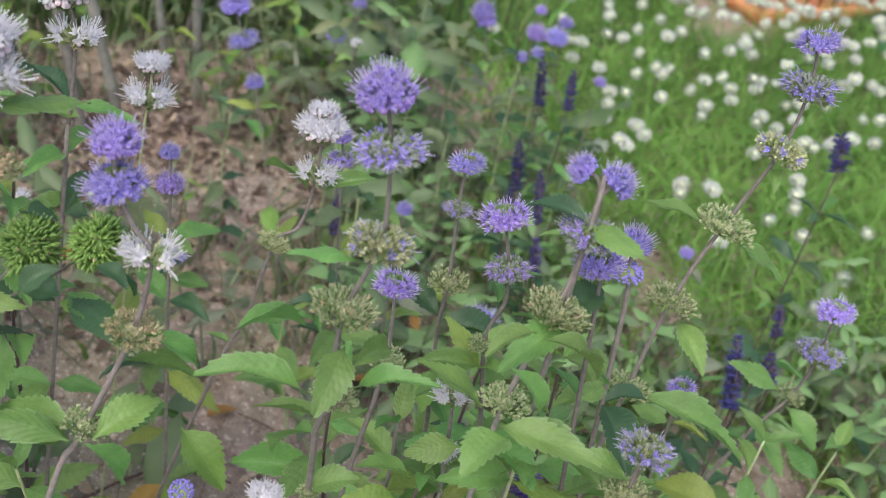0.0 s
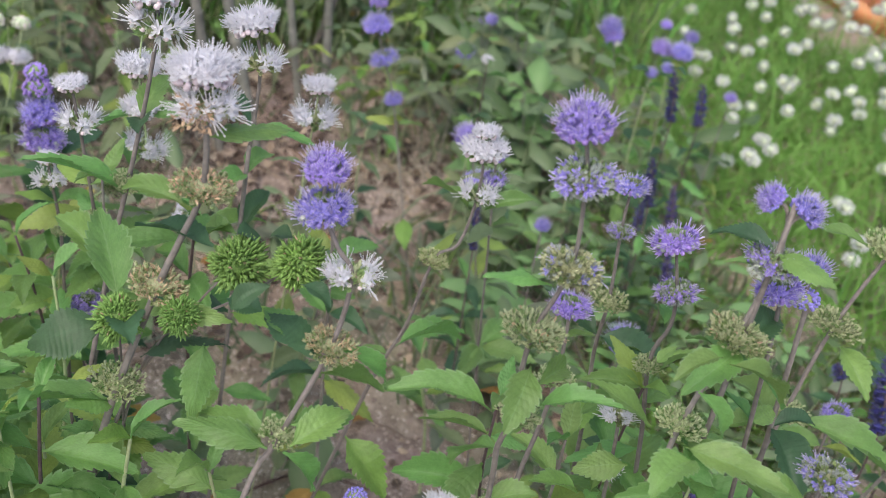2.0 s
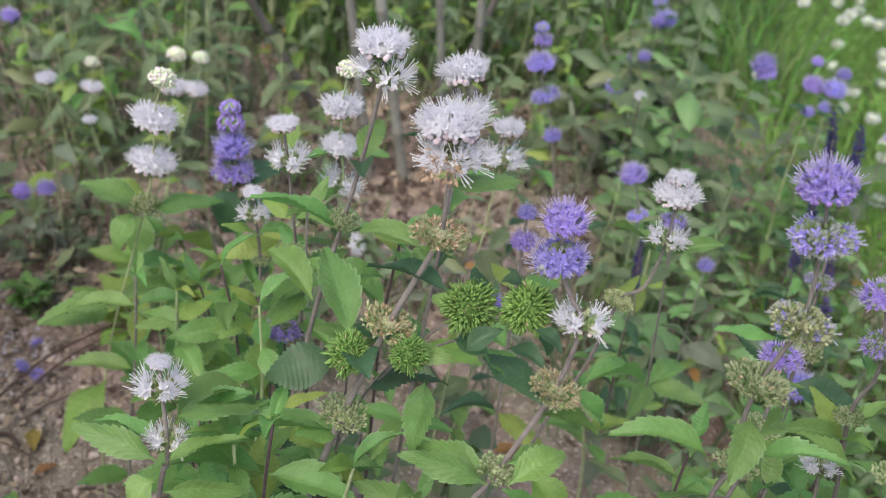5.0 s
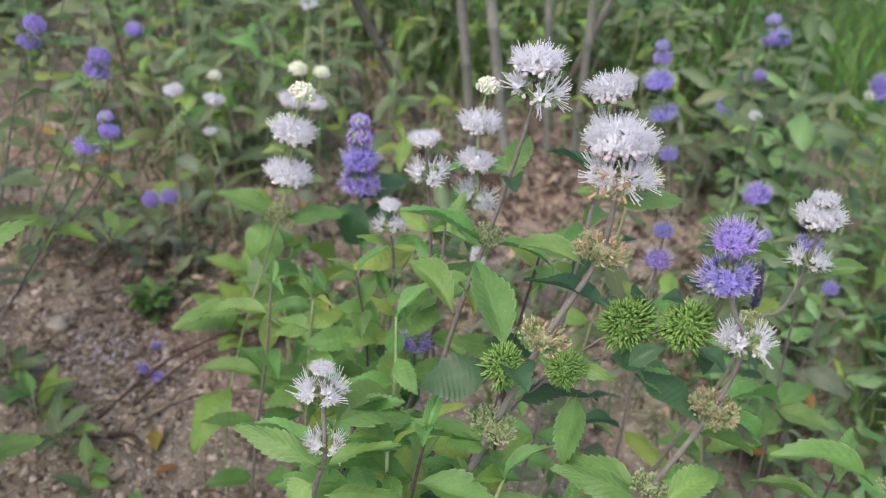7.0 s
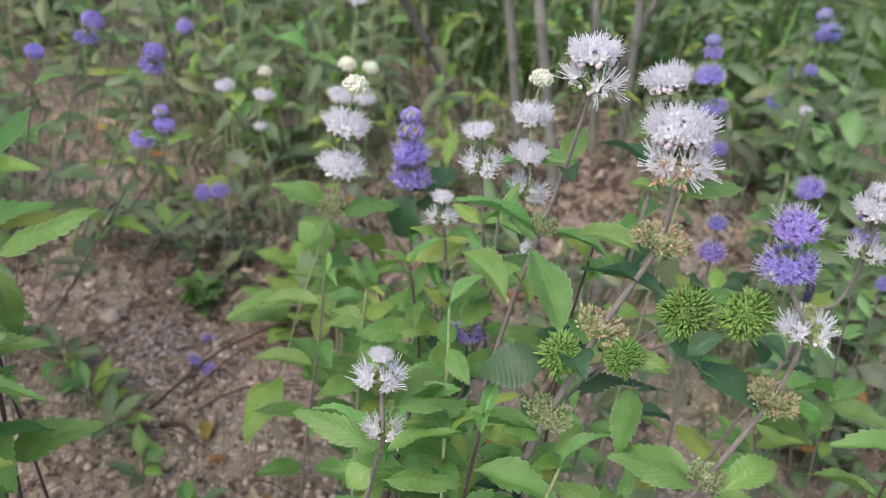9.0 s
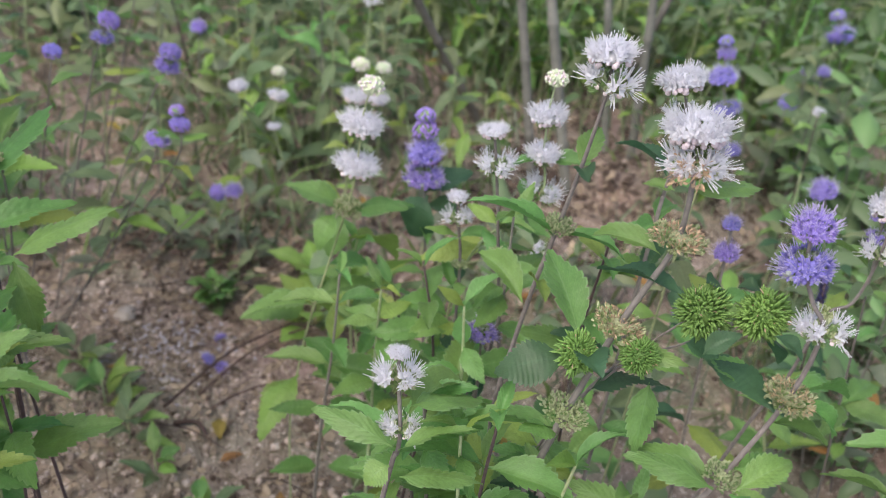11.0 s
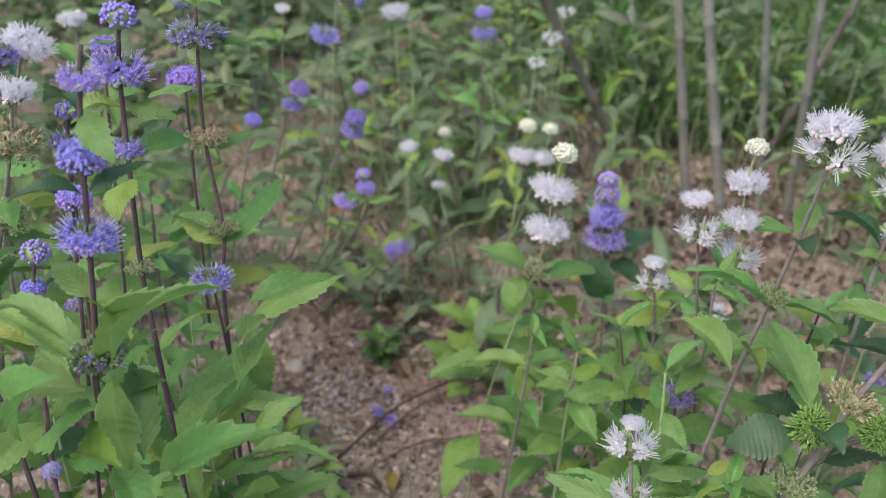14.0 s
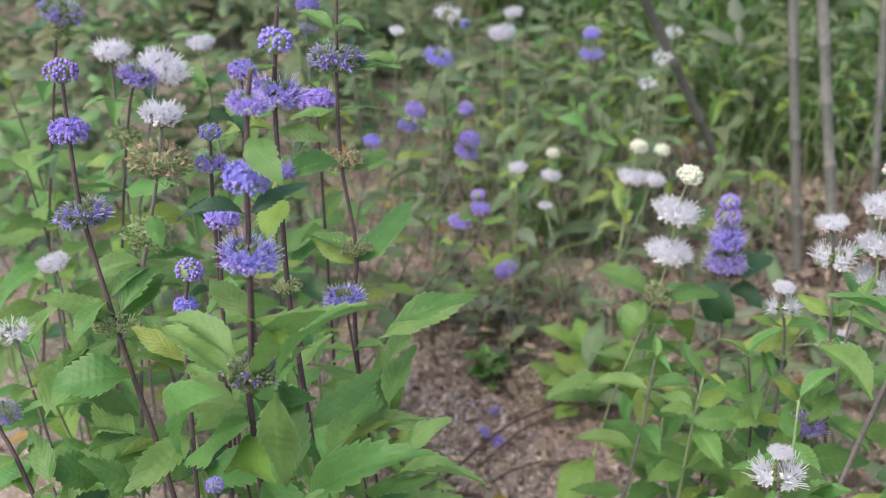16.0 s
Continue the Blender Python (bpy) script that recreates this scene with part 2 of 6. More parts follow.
class Build:
    """Vertices and faces collected for one mesh, each face with its material's name."""

    def __init__(self):
        self.v, self.f, self.m, self.mats = [], [], [], []

    def face(self, idx, mat):
        if mat not in self.mats:
            self.mats.append(mat)
        self.f.append(idx)
        self.m.append(self.mats.index(mat))

    def mesh(self, name, smooth=True):
        me = bpy.data.meshes.new(name)
        me.from_pydata([tuple(p) for p in self.v], [], self.f)
        for m in self.mats:
            me.materials.append(MAT[m])
        me.polygons.foreach_set("material_index", self.m)
        me.polygons.foreach_set("use_smooth", [smooth] * len(self.f))
        me.update()
        return me

    def tube(self, points, radii, mat, sides=6, cap=True):
        """A tapered tube along points."""
        start = len(self.v)
        count = len(points)
        side = Vector((1, 0.13, 0.07))
        for i, p in enumerate(points):
            t = (points[min(i + 1, count - 1)] - points[max(i - 1, 0)]).normalized()
            side = (side - side.dot(t) * t).normalized()
            up = t.cross(side)
            for k in range(sides):
                a = 2 * math.pi * k / sides
                self.v.append(p + radii[i] * (math.cos(a) * side + math.sin(a) * up))
        for i in range(count - 1):
            for k in range(sides):
                a, b = start + i * sides + k, start + i * sides + (k + 1) % sides
                self.face((a, b, b + sides, a + sides), mat)
        if cap:
            self.face(tuple(range(start + sides - 1, start - 1, -1)), mat)
            self.face(tuple(range(start + (count - 1) * sides, start + count * sides)), mat)

    def thread(self, a, b, width, mat, bend=None):
        """A fine three-sided thread with a small swollen tip."""
        d = (b - a).normalized()
        s = d.orthogonal().normalized()
        mid = (a + b) / 2 + (bend or Vector((0, 0, 0)))
        self.tube([a, mid, a + (b - a) * 0.93, b], [width, width * 0.8, width * 0.8, width * 1.5], mat, 3, False)

    def petal(self, base, out, wide, length, breadth, curl, mat):
        """A small rounded petal, bent back at its tip."""
        n = out.cross(wide).normalized()
        i = len(self.v)
        self.v += [base - wide * breadth * 0.18, base + wide * breadth * 0.18,
                   base + out * length * 0.6 + wide * breadth * 0.5 + n * curl * 0.3, base + out * length * 0.6 - wide * breadth * 0.5 + n * curl * 0.3,
                   base + out * length + n * curl + wide * breadth * 0.16, base + out * length + n * curl - wide * breadth * 0.16]
        self.face((i, i + 1, i + 2, i + 3), mat)
        self.face((i + 3, i + 2, i + 4, i + 5), mat)

    def bead(self, c, axis, r, stretch, mat):
        """A small bud: a stretched bead of three rings."""
        s = axis.orthogonal().normalized()
        u = axis.cross(s)
        i = len(self.v)
        rings = ((-0.9, 0.35), (-0.2, 1.0), (0.55, 0.85))
        for h, w in rings:
            for k in range(6):
                a = math.pi * k / 3
                self.v.append(c + axis * (h * r * stretch) + (math.cos(a) * s + math.sin(a) * u) * (r * w))
        self.v.append(c + axis * (r * stretch))
        for j in range(2):
            for k in range(6):
                a, b = i + j * 6 + k, i + j * 6 + (k + 1) % 6
                self.face((a, b, b + 6, a + 6), mat)
        for k in range(6):
            self.face((i + 12 + k, i + 12 + (k + 1) % 6, i + 18), mat)

    def calyx(self, c, axis, length, r, mat, teeth=5):
        """A small bell with pointed teeth."""
        s = axis.orthogonal().normalized()
        u = axis.cross(s)
        i = len(self.v)
        for h, w in ((0, 0.25), (0.5, 0.95)):
            for k in range(teeth):
                a = 2 * math.pi * k / teeth
                self.v.append(c + axis * (h * length) + (math.cos(a) * s + math.sin(a) * u) * (r * w))
        for k in range(teeth):
            a = 2 * math.pi * (k + 0.5) / teeth
            self.v.append(c + axis * length + (math.cos(a) * s + math.sin(a) * u) * (r * 0.9))
        for k in range(teeth):
            a, b = i + k, i + (k + 1) % teeth
            self.face((a, b, b + teeth, a + teeth), mat)
            self.face((a + teeth, b + teeth, i + 2 * teeth + k), mat)


def around(n, low, high, rng, jitter=0.5):
    """n directions spread over a band of polar angles (degrees from the stem's way up)."""
    c0, c1 = math.cos(radians(low)), math.cos(radians(high))
    out = []
    for i in range(n):
        z = c0 + (c1 - c0) * (i + 0.5 + rng.uniform(-jitter, jitter)) / n
        a = i * 2.39996 + rng.uniform(-jitter, jitter) * 0.5
        r = math.sqrt(max(0, 1 - z * z))
        out.append(Vector((r * math.cos(a), r * math.sin(a), z)))
    return out


def floret(b, d, rng, r0, colour, thread, reach, size=1.0, threads=4, centre=Vector((0, 0, 0)), rise=0.0):
    """One open flower: a short tube, five lobes, long threads that curve up."""
    s = d.orthogonal().normalized()
    s = (Matrix.Rotation(rng.uniform(0, 6.28), 3, d) @ s).normalized()
    u = d.cross(s)
    mouth = centre + d * r0
    b.calyx(centre + d * (r0 * 0.45), d, r0 * 0.5, 0.035 * size, "calyx_green")
    for k in range(5):
        a = 2 * math.pi * k / 5 + rng.uniform(-0.2, 0.2)
        flat = math.cos(a) * s + math.sin(a) * u
        out = (flat * 0.75 + d * rng.uniform(0.35, 0.9)).normalized()
        b.petal(mouth, out, d.cross(flat).normalized(), 0.125 * size * rng.uniform(0.8, 1.2), 0.075 * size, rng.uniform(-0.03, 0.02), colour)
    way = (d + Vector((0, 0, rise))).normalized()
    for k in range(threads):
        a = rng.uniform(0, 6.28)
        flat = math.cos(a) * s + math.sin(a) * u
        tip = mouth + way * reach * rng.uniform(0.65, 1.15) + flat * rng.uniform(0.02, 0.09)
        b.thread(mouth, tip, 0.0068, thread, flat * 0.012 + d * 0.02)


def cluster_mesh(kind, seed):
    """A flower cluster about one unit across, round a stem that runs along z."""
    rng = random.Random(seed * 77 + ord(kind))
    b, c = Build(), Build()
    flat = Vector((1, 1, 0.8))

    def squash(d):
        return Vector((d.x * flat.x, d.y * flat.y, d.z * flat.z))
    if kind == "P":
        # a low frilled dome of small open flowers over a skirt of round buds
        skirt = (76, 90, 102)[seed % 3]
        for d in around(176, 0, skirt + 8, rng, 0.9):
            lump = 1 + 0.22 * noise.noise(d * 2.8 + Vector((seed * 5, 1, 0)))
            p = Vector((d.x * 0.27, d.y * 0.27, d.z * 0.23)) * lump * (1 if rng.random() < 0.8 else 0.8)
            way = (d + Vector((rng.uniform(-.4, .4), rng.uniform(-.4, .4), rng.uniform(0, 0.4)))).normalized()
            floret(b, way, rng, rng.uniform(0.03, 0.08), "petal_purple", "thread_purple", rng.uniform(0.13, 0.27), 0.62, 1 + (d.z > 0.1) * rng.randint(0, 1), p, 0.3)
        b.bead(Vector((0, 0, 0.01)), Vector((0, 0, 1)), 0.2, 0.8, "petal_purple")
        for d in around(44, skirt, 122, rng, 0.5):
            p = Vector((d.x * 0.36, d.y * 0.36, d.z * 0.28 + 0.02)) * rng.uniform(0.9, 1.06)
            c.bead(p, d, rng.uniform(0.032, 0.048), 1.1, rng.choice(("bud_purple", "bud_purple", "petal_purple")))
            c.thread(Vector((0, 0, -0.1)), p * 0.9, 0.008, "calyx_green")
    elif kind == "Q":
        # a low dome of small flowers with short threads over a deep skirt of round buds
        for d in around(150, 0, 84, rng, 0.9):
            lump = 1 + 0.2 * noise.noise(d * 2.8 + Vector((seed * 5, 1, 0)))
            p = Vector((d.x * 0.33, d.y * 0.33, d.z * 0.2 + 0.02)) * lump
            way = (d + Vector((rng.uniform(-.4, .4), rng.uniform(-.4, .4), rng.uniform(0, 0.5)))).normalized()
            floret(b, way, rng, rng.uniform(0.03, 0.07), "petal_purple", "thread_purple", rng.uniform(0.07, 0.14), 0.6, rng.randint(0, 1), p, 0.4)
        b.bead(Vector((0, 0, 0.01)), Vector((0, 0, 1)), 0.27, 0.6, "bud_purple")
        for d in around(84, 80, 130, rng, 0.5):
            p = Vector((d.x * 0.41, d.y * 0.41, d.z * 0.34 + 0.03)) * rng.uniform(0.92, 1.06)
            c.bead(p, d, rng.uniform(0.034, 0.048), 1.1, rng.choice(("bud_purple", "bud_purple", "petal_purple")))
            c.thread(Vector((0, 0, -0.12)), p * 0.9, 0.008, "calyx_green")
    elif kind == "R":
        # an open wreath: flowers outwards, green calyces in the middle
        for d in around(104, 36, 104, rng, 0.8):
            wide = 0.94 + 0.12 * math.cos(2 * math.atan2(d.y, d.x))
            floret(b, Vector((d.x, d.y, d.z * 0.7)), rng, rng.uniform(0.26, 0.36) * wide, "petal_purple", "thread_purple", rng.uniform(0.11, 0.21), 0.68, 2, Vector((0, 0, 0.02)), 0.3)
        b.bead(Vector((0, 0, 0.02)), Vector((0, 0, 1)), 0.24, 0.55, "core_green")
        for d in around(60, 8, 48, rng, 0.9):
            b.calyx(squash(d) * rng.uniform(0.18, 0.26), (d + Vector((rng.uniform(-.4, .4), rng.uniform(-.4, .4), 0.3))).normalized(), 0.08, 0.03, rng.choice(("calyx_grey", "calyx_green")))
        for d in around(34, 92, 124, rng):
            p = squash(d) * 0.33 + Vector((0, 0, 0.06))
            c.bead(p, d, 0.042, 1.15, rng.choice(("bud_purple", "calyx_grey", "bud_purple")))
            c.thread(Vector((0, 0, -0.05)), p * 0.95, 0.008, "calyx_green")
    elif kind == "W":
        # two flat-topped tufts side by side, threads upwards, round pinkish buds below
        flat.z = 0.66
        for d in around(96, 0, 92, rng, 0.9):
            cleft = 1 - 0.55 * math.exp(-(d.x / 0.2) ** 2) * (1 if seed % 3 else 0.3)
            p = Vector((d.x * 0.28, d.y * 0.24, d.z * 0.13 * cleft + 0.02))
            way = (Vector((d.x * 1.1, d.y * 1.0, d.z * 0.5 + 0.26)) + Vector((rng.uniform(-.25, .25), rng.uniform(-.25, .25), 0))).normalized()
            floret(b, way, rng, rng.uniform(0.03, 0.06), "petal_white", "thread_white", rng.uniform(0.12, 0.22), 0.8, 4, p, 0.2)
        b.bead(Vector((0, 0, 0.0)), Vector((0, 0, 1)), 0.27, 0.5, "petal_white")
        for side in (1, -1):
            for d in around(15, 78, 124, rng, 0.6):
                p = Vector((side * 0.13, 0, -0.04)) + Vector((d.x * 0.17, d.y * 0.24, d.z * 0.13))
                c.bead(p, d, rng.uniform(0.036, 0.056), 1.05, "bud_white")
                c.thread(Vector((side * 0.03, 0, -0.2)), p, 0.008, "calyx_green")
        for d in around(34, 70, 140, rng):
            c.calyx(Vector((0, 0, -0.08)) + squash(d) * 0.12, (d + Vector((0, 0, 0.5))).normalized(), 0.15, 0.035, "calyx_green")
    elif kind in "VX":
        # a loose wreath of white tufts that point outwards, green cups between them
        flat.z = 0.66
        arms = 5 if kind == "V" else 6
        for k in range(arms):
            a = 2 * math.pi * (k + rng.uniform(-.2, .2)) / arms
            lean = radians(rng.uniform(52, 78))
            axis = Vector((math.cos(a) * math.sin(lean), math.sin(a) * math.sin(lean), math.cos(lean)))
            turn = axis.to_track_quat("Z", "Y")
            hub = Vector((axis.x * 0.22, axis.y * 0.19, axis.z * 0.14))
            for d in around(rng.randint(4, 9), 0, 66, rng, 0.8):
                floret(b, turn @ d, rng, rng.uniform(0.05, 0.09), "petal_white", "thread_white", rng.uniform(0.15, 0.27), 0.8, 5, hub, 0.3)
            for _ in range(3):
                p = hub + Vector((rng.uniform(-.09, .09), rng.uniform(-.09, .09), rng.uniform(-.1, -.03)))
                c.bead(p, axis, rng.uniform(0.03, 0.044), 1.1, "bud_white")
            c.thread(Vector((0, 0, -0.08)), hub, 0.012, "calyx_green")
        for d in around(46, 30, 120, rng):
            c.calyx(squash(d) * rng.uniform(0.1, 0.2), (d + Vector((0, 0, 0.5))).normalized(), 0.14, 0.036, rng.choice(("calyx_green", "calyx_olive")))
        if kind == "X":
            for d in around(190, 40, 118, rng):
                if abs(d.x) > 0.5:
                    continue
                p = squash(d) * rng.uniform(0.28, 0.42)
                w = Vector((rng.uniform(-1, 1), rng.uniform(-1, 1), rng.uniform(-1, 1))).cross(d).normalized()
                b.petal(p, (d + w * rng.uniform(-0.8, 0.8)).normalized(), w, 0.09, 0.045, rng.uniform(-0.05, 0.05), "spent_tan")
                b.thread(p, p * 1.15 + w * 0.06, 0.006, "spent_tan", w * 0.03)
    elif kind in "LH":
        flat.z = 0.5
        pale = ("calyx_grey", "calyx_grey", "calyx_green") if kind == "L" else ("calyx_olive", "calyx_grey", "calyx_green", "calyx_olive")
        b.bead(Vector((0, 0, 0.0)), Vector((0, 0, 1)), 0.2, 0.7, "core_olive")
        for d in around(360, 14, 134, rng):
            b.calyx(squash(d) * rng.uniform(0.3, 0.38), (d + Vector((rng.uniform(-.3, .3), rng.uniform(-.3, .3), 0.3))).normalized(), rng.uniform(0.06, 0.1), 0.03, rng.choice(pale))
        for d in around(36 if kind == "L" else 10, 34, 104, rng, 1.0):
            floret(b, squash(d), rng, rng.uniform(0.33, 0.4), "petal_purple", "thread_purple", 0.15, 0.7, 3)
        for d in around(30, 40, 105, rng, 1.0):
            b.bead(squash(d) * 0.42, d, 0.026, 1.5, "petal_purple" if kind == "L" else "calyx_olive")
    elif kind in "GgT":
        n = {"G": 430, "g": 260, "T": 240}[kind]
        size = 0.8 if kind == "G" else 1.0
        flat.z = 0.54
        b.bead(Vector((0, 0, 0.0)), Vector((0, 0, 1)), 0.24, 0.62, "core_olive")
        for d in around(int(n * 1.3), 40 if kind == "T" else 8, 136, rng, 0.9):
            lump = 0.96 + 0.62 * noise.noise(d * 2.4 + Vector((seed * 3, 0, 0)))
            p = squash(d) * rng.uniform(0.32, 0.44) * lump
            b.calyx(p, (d + Vector((rng.uniform(-.5, .5), rng.uniform(-.5, .5), 0.7))).normalized(), rng.uniform(0.07, 0.11), 0.03 * size, rng.choice(("calyx_olive", "calyx_olive", "calyx_green")))
        if kind in "TG":
            for d in around(170 if kind == "T" else 18, 10, 92, rng, 1.0):
                p = squash(d) * rng.uniform(0.36, 0.5)
                w = Vector((rng.uniform(-1, 1), rng.uniform(-1, 1), rng.uniform(-1, 1))).cross(d).normalized()
                c.petal(p, (d + w * rng.uniform(-0.8, 0.8)).normalized(), w, rng.uniform(0.05, 0.1), 0.036, rng.uniform(-0.06, 0.06), "spent_tan")
                c.thread(p, p * 1.12 + w * 0.07, 0.006, "spent_tan", w * 0.03)
    elif kind in "BC":
        for d in around(88, 0, 122, rng, 0.6):
            b.bead(squash(d) * rng.uniform(0.36, 0.44), d, rng.uniform(0.045, 0.066), 1.1, "bud_purple" if kind == "B" else rng.choice(("bud_cream", "bud_cream", "bud_white")))
        b.bead(Vector((0, 0, 0)), Vector((0, 0, 1)), 0.38, 0.85, "calyx_green" if kind == "B" else "bud_cream")
    elif kind == "U":
        b.bead(Vector((0, 0, 0)), Vector((0, 0, 1)), 0.32, 1.12, "burr_green")
        for d in around(600, 0, 172, rng, 0.8):
            p = Vector((d.x, d.y, d.z * 1.14)) * rng.uniform(0.26, 0.37) * (1 + 0.34 * noise.noise(d * 2.2 + Vector((seed * 4, 0, 0))))
            axis = (d + Vector((rng.uniform(-.35, .35), rng.uniform(-.35, .35), rng.uniform(-.1, .35)))).normalized()
            b.tube([p * 0.9, p + axis * 0.06, p + axis * rng.uniform(0.08, 0.17)], [0.015, rng.uniform(0.022, 0.033), 0.007], "burr_green", 5, True)
        for d in around(22, 0, 80, rng, 1.0):
            b.petal(d * 0.38, (d + d.orthogonal() * rng.uniform(-.6, .6)).normalized(), d.orthogonal().normalized(), 0.1, 0.03, 0.04, "spent_tan")
    elif kind == "O":
        for d in around(70, 0, 165, rng, 0.5):
            w = d.orthogonal().normalized()
            b.petal(d * 0.3, (d * 0.75 + w * rng.uniform(-0.6, 0.6)).normalized(), w, 0.24, 0.14, 0.03, "pompom")
        b.bead(Vector((0, 0, 0)), Vector((0, 0, 1)), 0.32, 0.95, "bud_cream")
    under = {"G": "withered_tuft", "T": "withered_tuft"}.get(kind, "bud_ring")
    return b.mesh("flower_head"), under, c.mesh(under) if c.f else None


def leaf_mesh(seed, mat, teeth=8):
    """A toothed leaf along x from 0 to 1, one unit across at its widest; folded along its midrib, arched, its teeth pointing forwards."""
    rng = random.Random(seed)
    verts, faces, uvs = [], [], []
    arch, fold, twist, sweep = rng.uniform(0.04, 0.16), rng.uniform(-0.12, 0.36), rng.uniform(-0.3, 0.3), rng.uniform(-0.07, 0.07)
    cols = (-1, -0.66, -0.33, 0, 0.33, 0.66, 1)
    step = 0.76 / teeth
    stations = [(0.0, 0, 0), (0.07, 0, 0), (0.12, 0, 0), (0.17, 0, 0)]
    for k in range(teeth):
        for p, out, ahead in ((0.12, 0.0, 0.0), (0.5, 0.62, 0.0), (0.86, 1.0, 0.3)):
            stations.append((0.19 + step * (k + p), out, ahead))
    stations += [(0.97, 0, 0), (1.0, 0, 0)]
    rows = len(stations) - 1
    for i, (v, out, ahead) in enumerate(stations):
        u = max(0.0, (v - 0.06) / 0.94)
        w = max(0.03 if v < 0.1 else 0.004, 0.47 * math.sin(math.pi * u ** 0.72) ** 0.92)
        for c in cols:
            edge = abs(c) == 1
            y = c * w * (1 + (0.21 * out - 0.05) * (1 if edge else 0.1)) + sweep * v * (1 - v) * 4
            x = v + (step * ahead if edge else 0)
            pucker = 0.014 * math.sin(math.pi * min(1, abs(c) * 1.2)) * math.cos(2 * math.pi * (v / step - abs(c) * 1.2))
            z = 4 * arch * v * (1 - v) + fold * abs(c * w) + twist * c * w * v + 0.022 * math.sin(v * 12 + seed + c) * abs(c) + pucker * w * 2
            verts.append((x, y, z))
            uvs.append((0.5 + c * 0.5, v))
    k = len(cols)
    for i in range(rows):
        for j in range(k - 1):
            a = i * k + j
            faces.append((a, a + k, a + k + 1, a + 1))
    me = bpy.data.meshes.new("leaf")
    me.from_pydata(verts, [], faces)
    layer = me.uv_layers.new(name="UVMap")
    layer.data.foreach_set("uv", [x for f in faces for q in f for x in uvs[q]])
    me.materials.append(MAT[mat])
    me.polygons.foreach_set("use_smooth", [True] * len(faces))
    me.update()
    return me


LEAVES = {"o": [leaf_mesh(140 + i, "leaf_olive", 6) for i in range(3)], "k": [leaf_mesh(120 + i, "leaf_mid", 8) for i in range(5)], "b": [leaf_mesh(i, "leaf_bright") for i in range(1, 7)], "d": [leaf_mesh(20 + i, "leaf_dark", 11) for i in range(4)],
          "y": [leaf_mesh(40 + i, "leaf_yellow", 9) for i in range(3)], "r": [leaf_mesh(60 + i, "leaf_rust", 8) for i in range(2)],
          "m": [leaf_mesh(80 + i, "leaf_dull", 7) for i in range(4)], "g": [leaf_mesh(95 + i, "leaf_grey", 7) for i in range(3)]}
CLUSTERS = {k: [cluster_mesh(k, i) for i in range(3)] for k in "PQRWVXLHGgTBCUO"}
CLUSTER_LABEL = {"Q": "violet-blue flower head over a skirt of round buds", "P": "open violet-blue flower head with long threads", "R": "ring of open violet-blue flowers", "W": "open white flower head with long threads",
                 "V": "loose ring of white flowers", "X": "white flowers with withered tan ones among them", "L": "sparse lilac flowers among grey-green calyces",
                 "H": "mostly faded whorl with a few lilac flowers", "G": "faded whorl of olive-green calyces", "g": "small whorl of olive-green calyces",
                 "T": "withered tan whorl with green calyces", "B": "tight violet flower buds", "C": "tight greenish-white flower buds", "U": "bright green bristly seed head",
                 "O": "white rounded flower head"}


def part(name, data, parent, label="", matrix=None):
    ob = new(name, data)
    ob.parent = parent
    if matrix is not None:
        ob.matrix_local = matrix
    return tagged(ob, label) if label else ob


def frame_to(base, x_axis, up):
    """A turn whose x runs along x_axis and whose z leans to up."""
    x = x_axis.normalized()
    z = (up - up.dot(x) * x)
    z = z.normalized() if z.length > 1e-4 else x.orthogonal().normalized()
    y = z.cross(x)
    return Matrix((x, y, z)).transposed().to_4x4()


RNG = random.Random(5)


def add_leaf(parent, origin, base, tip, width, kind, rng=RNG, roll=22):
    """One leaf of a stem, from base to tip."""
    base, tip = Vector(base), Vector(tip)
    way = tip - base
    turn = frame_to(base, way, Vector((0, -0.12, 1))) @ Matrix.Rotation(radians(rng.uniform(-roll, roll)), 4, "X")
    m = Matrix.Translation(base - origin) @ turn @ Matrix.Diagonal((way.length, max(width * 0.9, way.length * 0.31), way.length, 1))
    return part("leaf", rng.choice(LEAVES[kind]), parent, {"d": "dark green toothed leaf", "y": "yellow-green toothed leaf", "r": "withered rust-brown leaf", "g": "dull grey-green leaf"}.get(kind, ""), m)


def add_head(thing, kind, rng, matrix):
    """One flower head, with its ring of buds or withered tuft as a piece of its own."""
    mesh, under, more = rng.choice(CLUSTERS[kind])
    head = part("flower_head", mesh, thing, CLUSTER_LABEL[kind], matrix)
    if more:
        part(under, more, head, "dry tan withered petals" if under == "withered_tuft" else "")
    return head


def smooth_line(pts, steps=4):
    """A soft line through pts."""
    out = []
    for i in range(len(pts) - 1):
        p0, p1, p2, p3 = pts[max(i - 1, 0)], pts[i], pts[i + 1], pts[min(i + 2, len(pts) - 1)]
        for k in range(steps):
            t = k / steps
            out.append(0.5 * ((2 * p1) + (p2 - p0) * t + (2 * p0 - 5 * p1 + 4 * p2 - p3) * t * t + (3 * p1 - p0 - 3 * p2 + p3) * t ** 3))
    out.append(pts[-1])
    return out


STEM_LABEL = {"p": "bluebeard stem with violet-blue flower whorls and toothed leaves", "w": "bluebeard stem with white flower whorls and toothed green leaves",
              "u": "bluebeard stem with bright green bristly seed heads and dark leaves"}


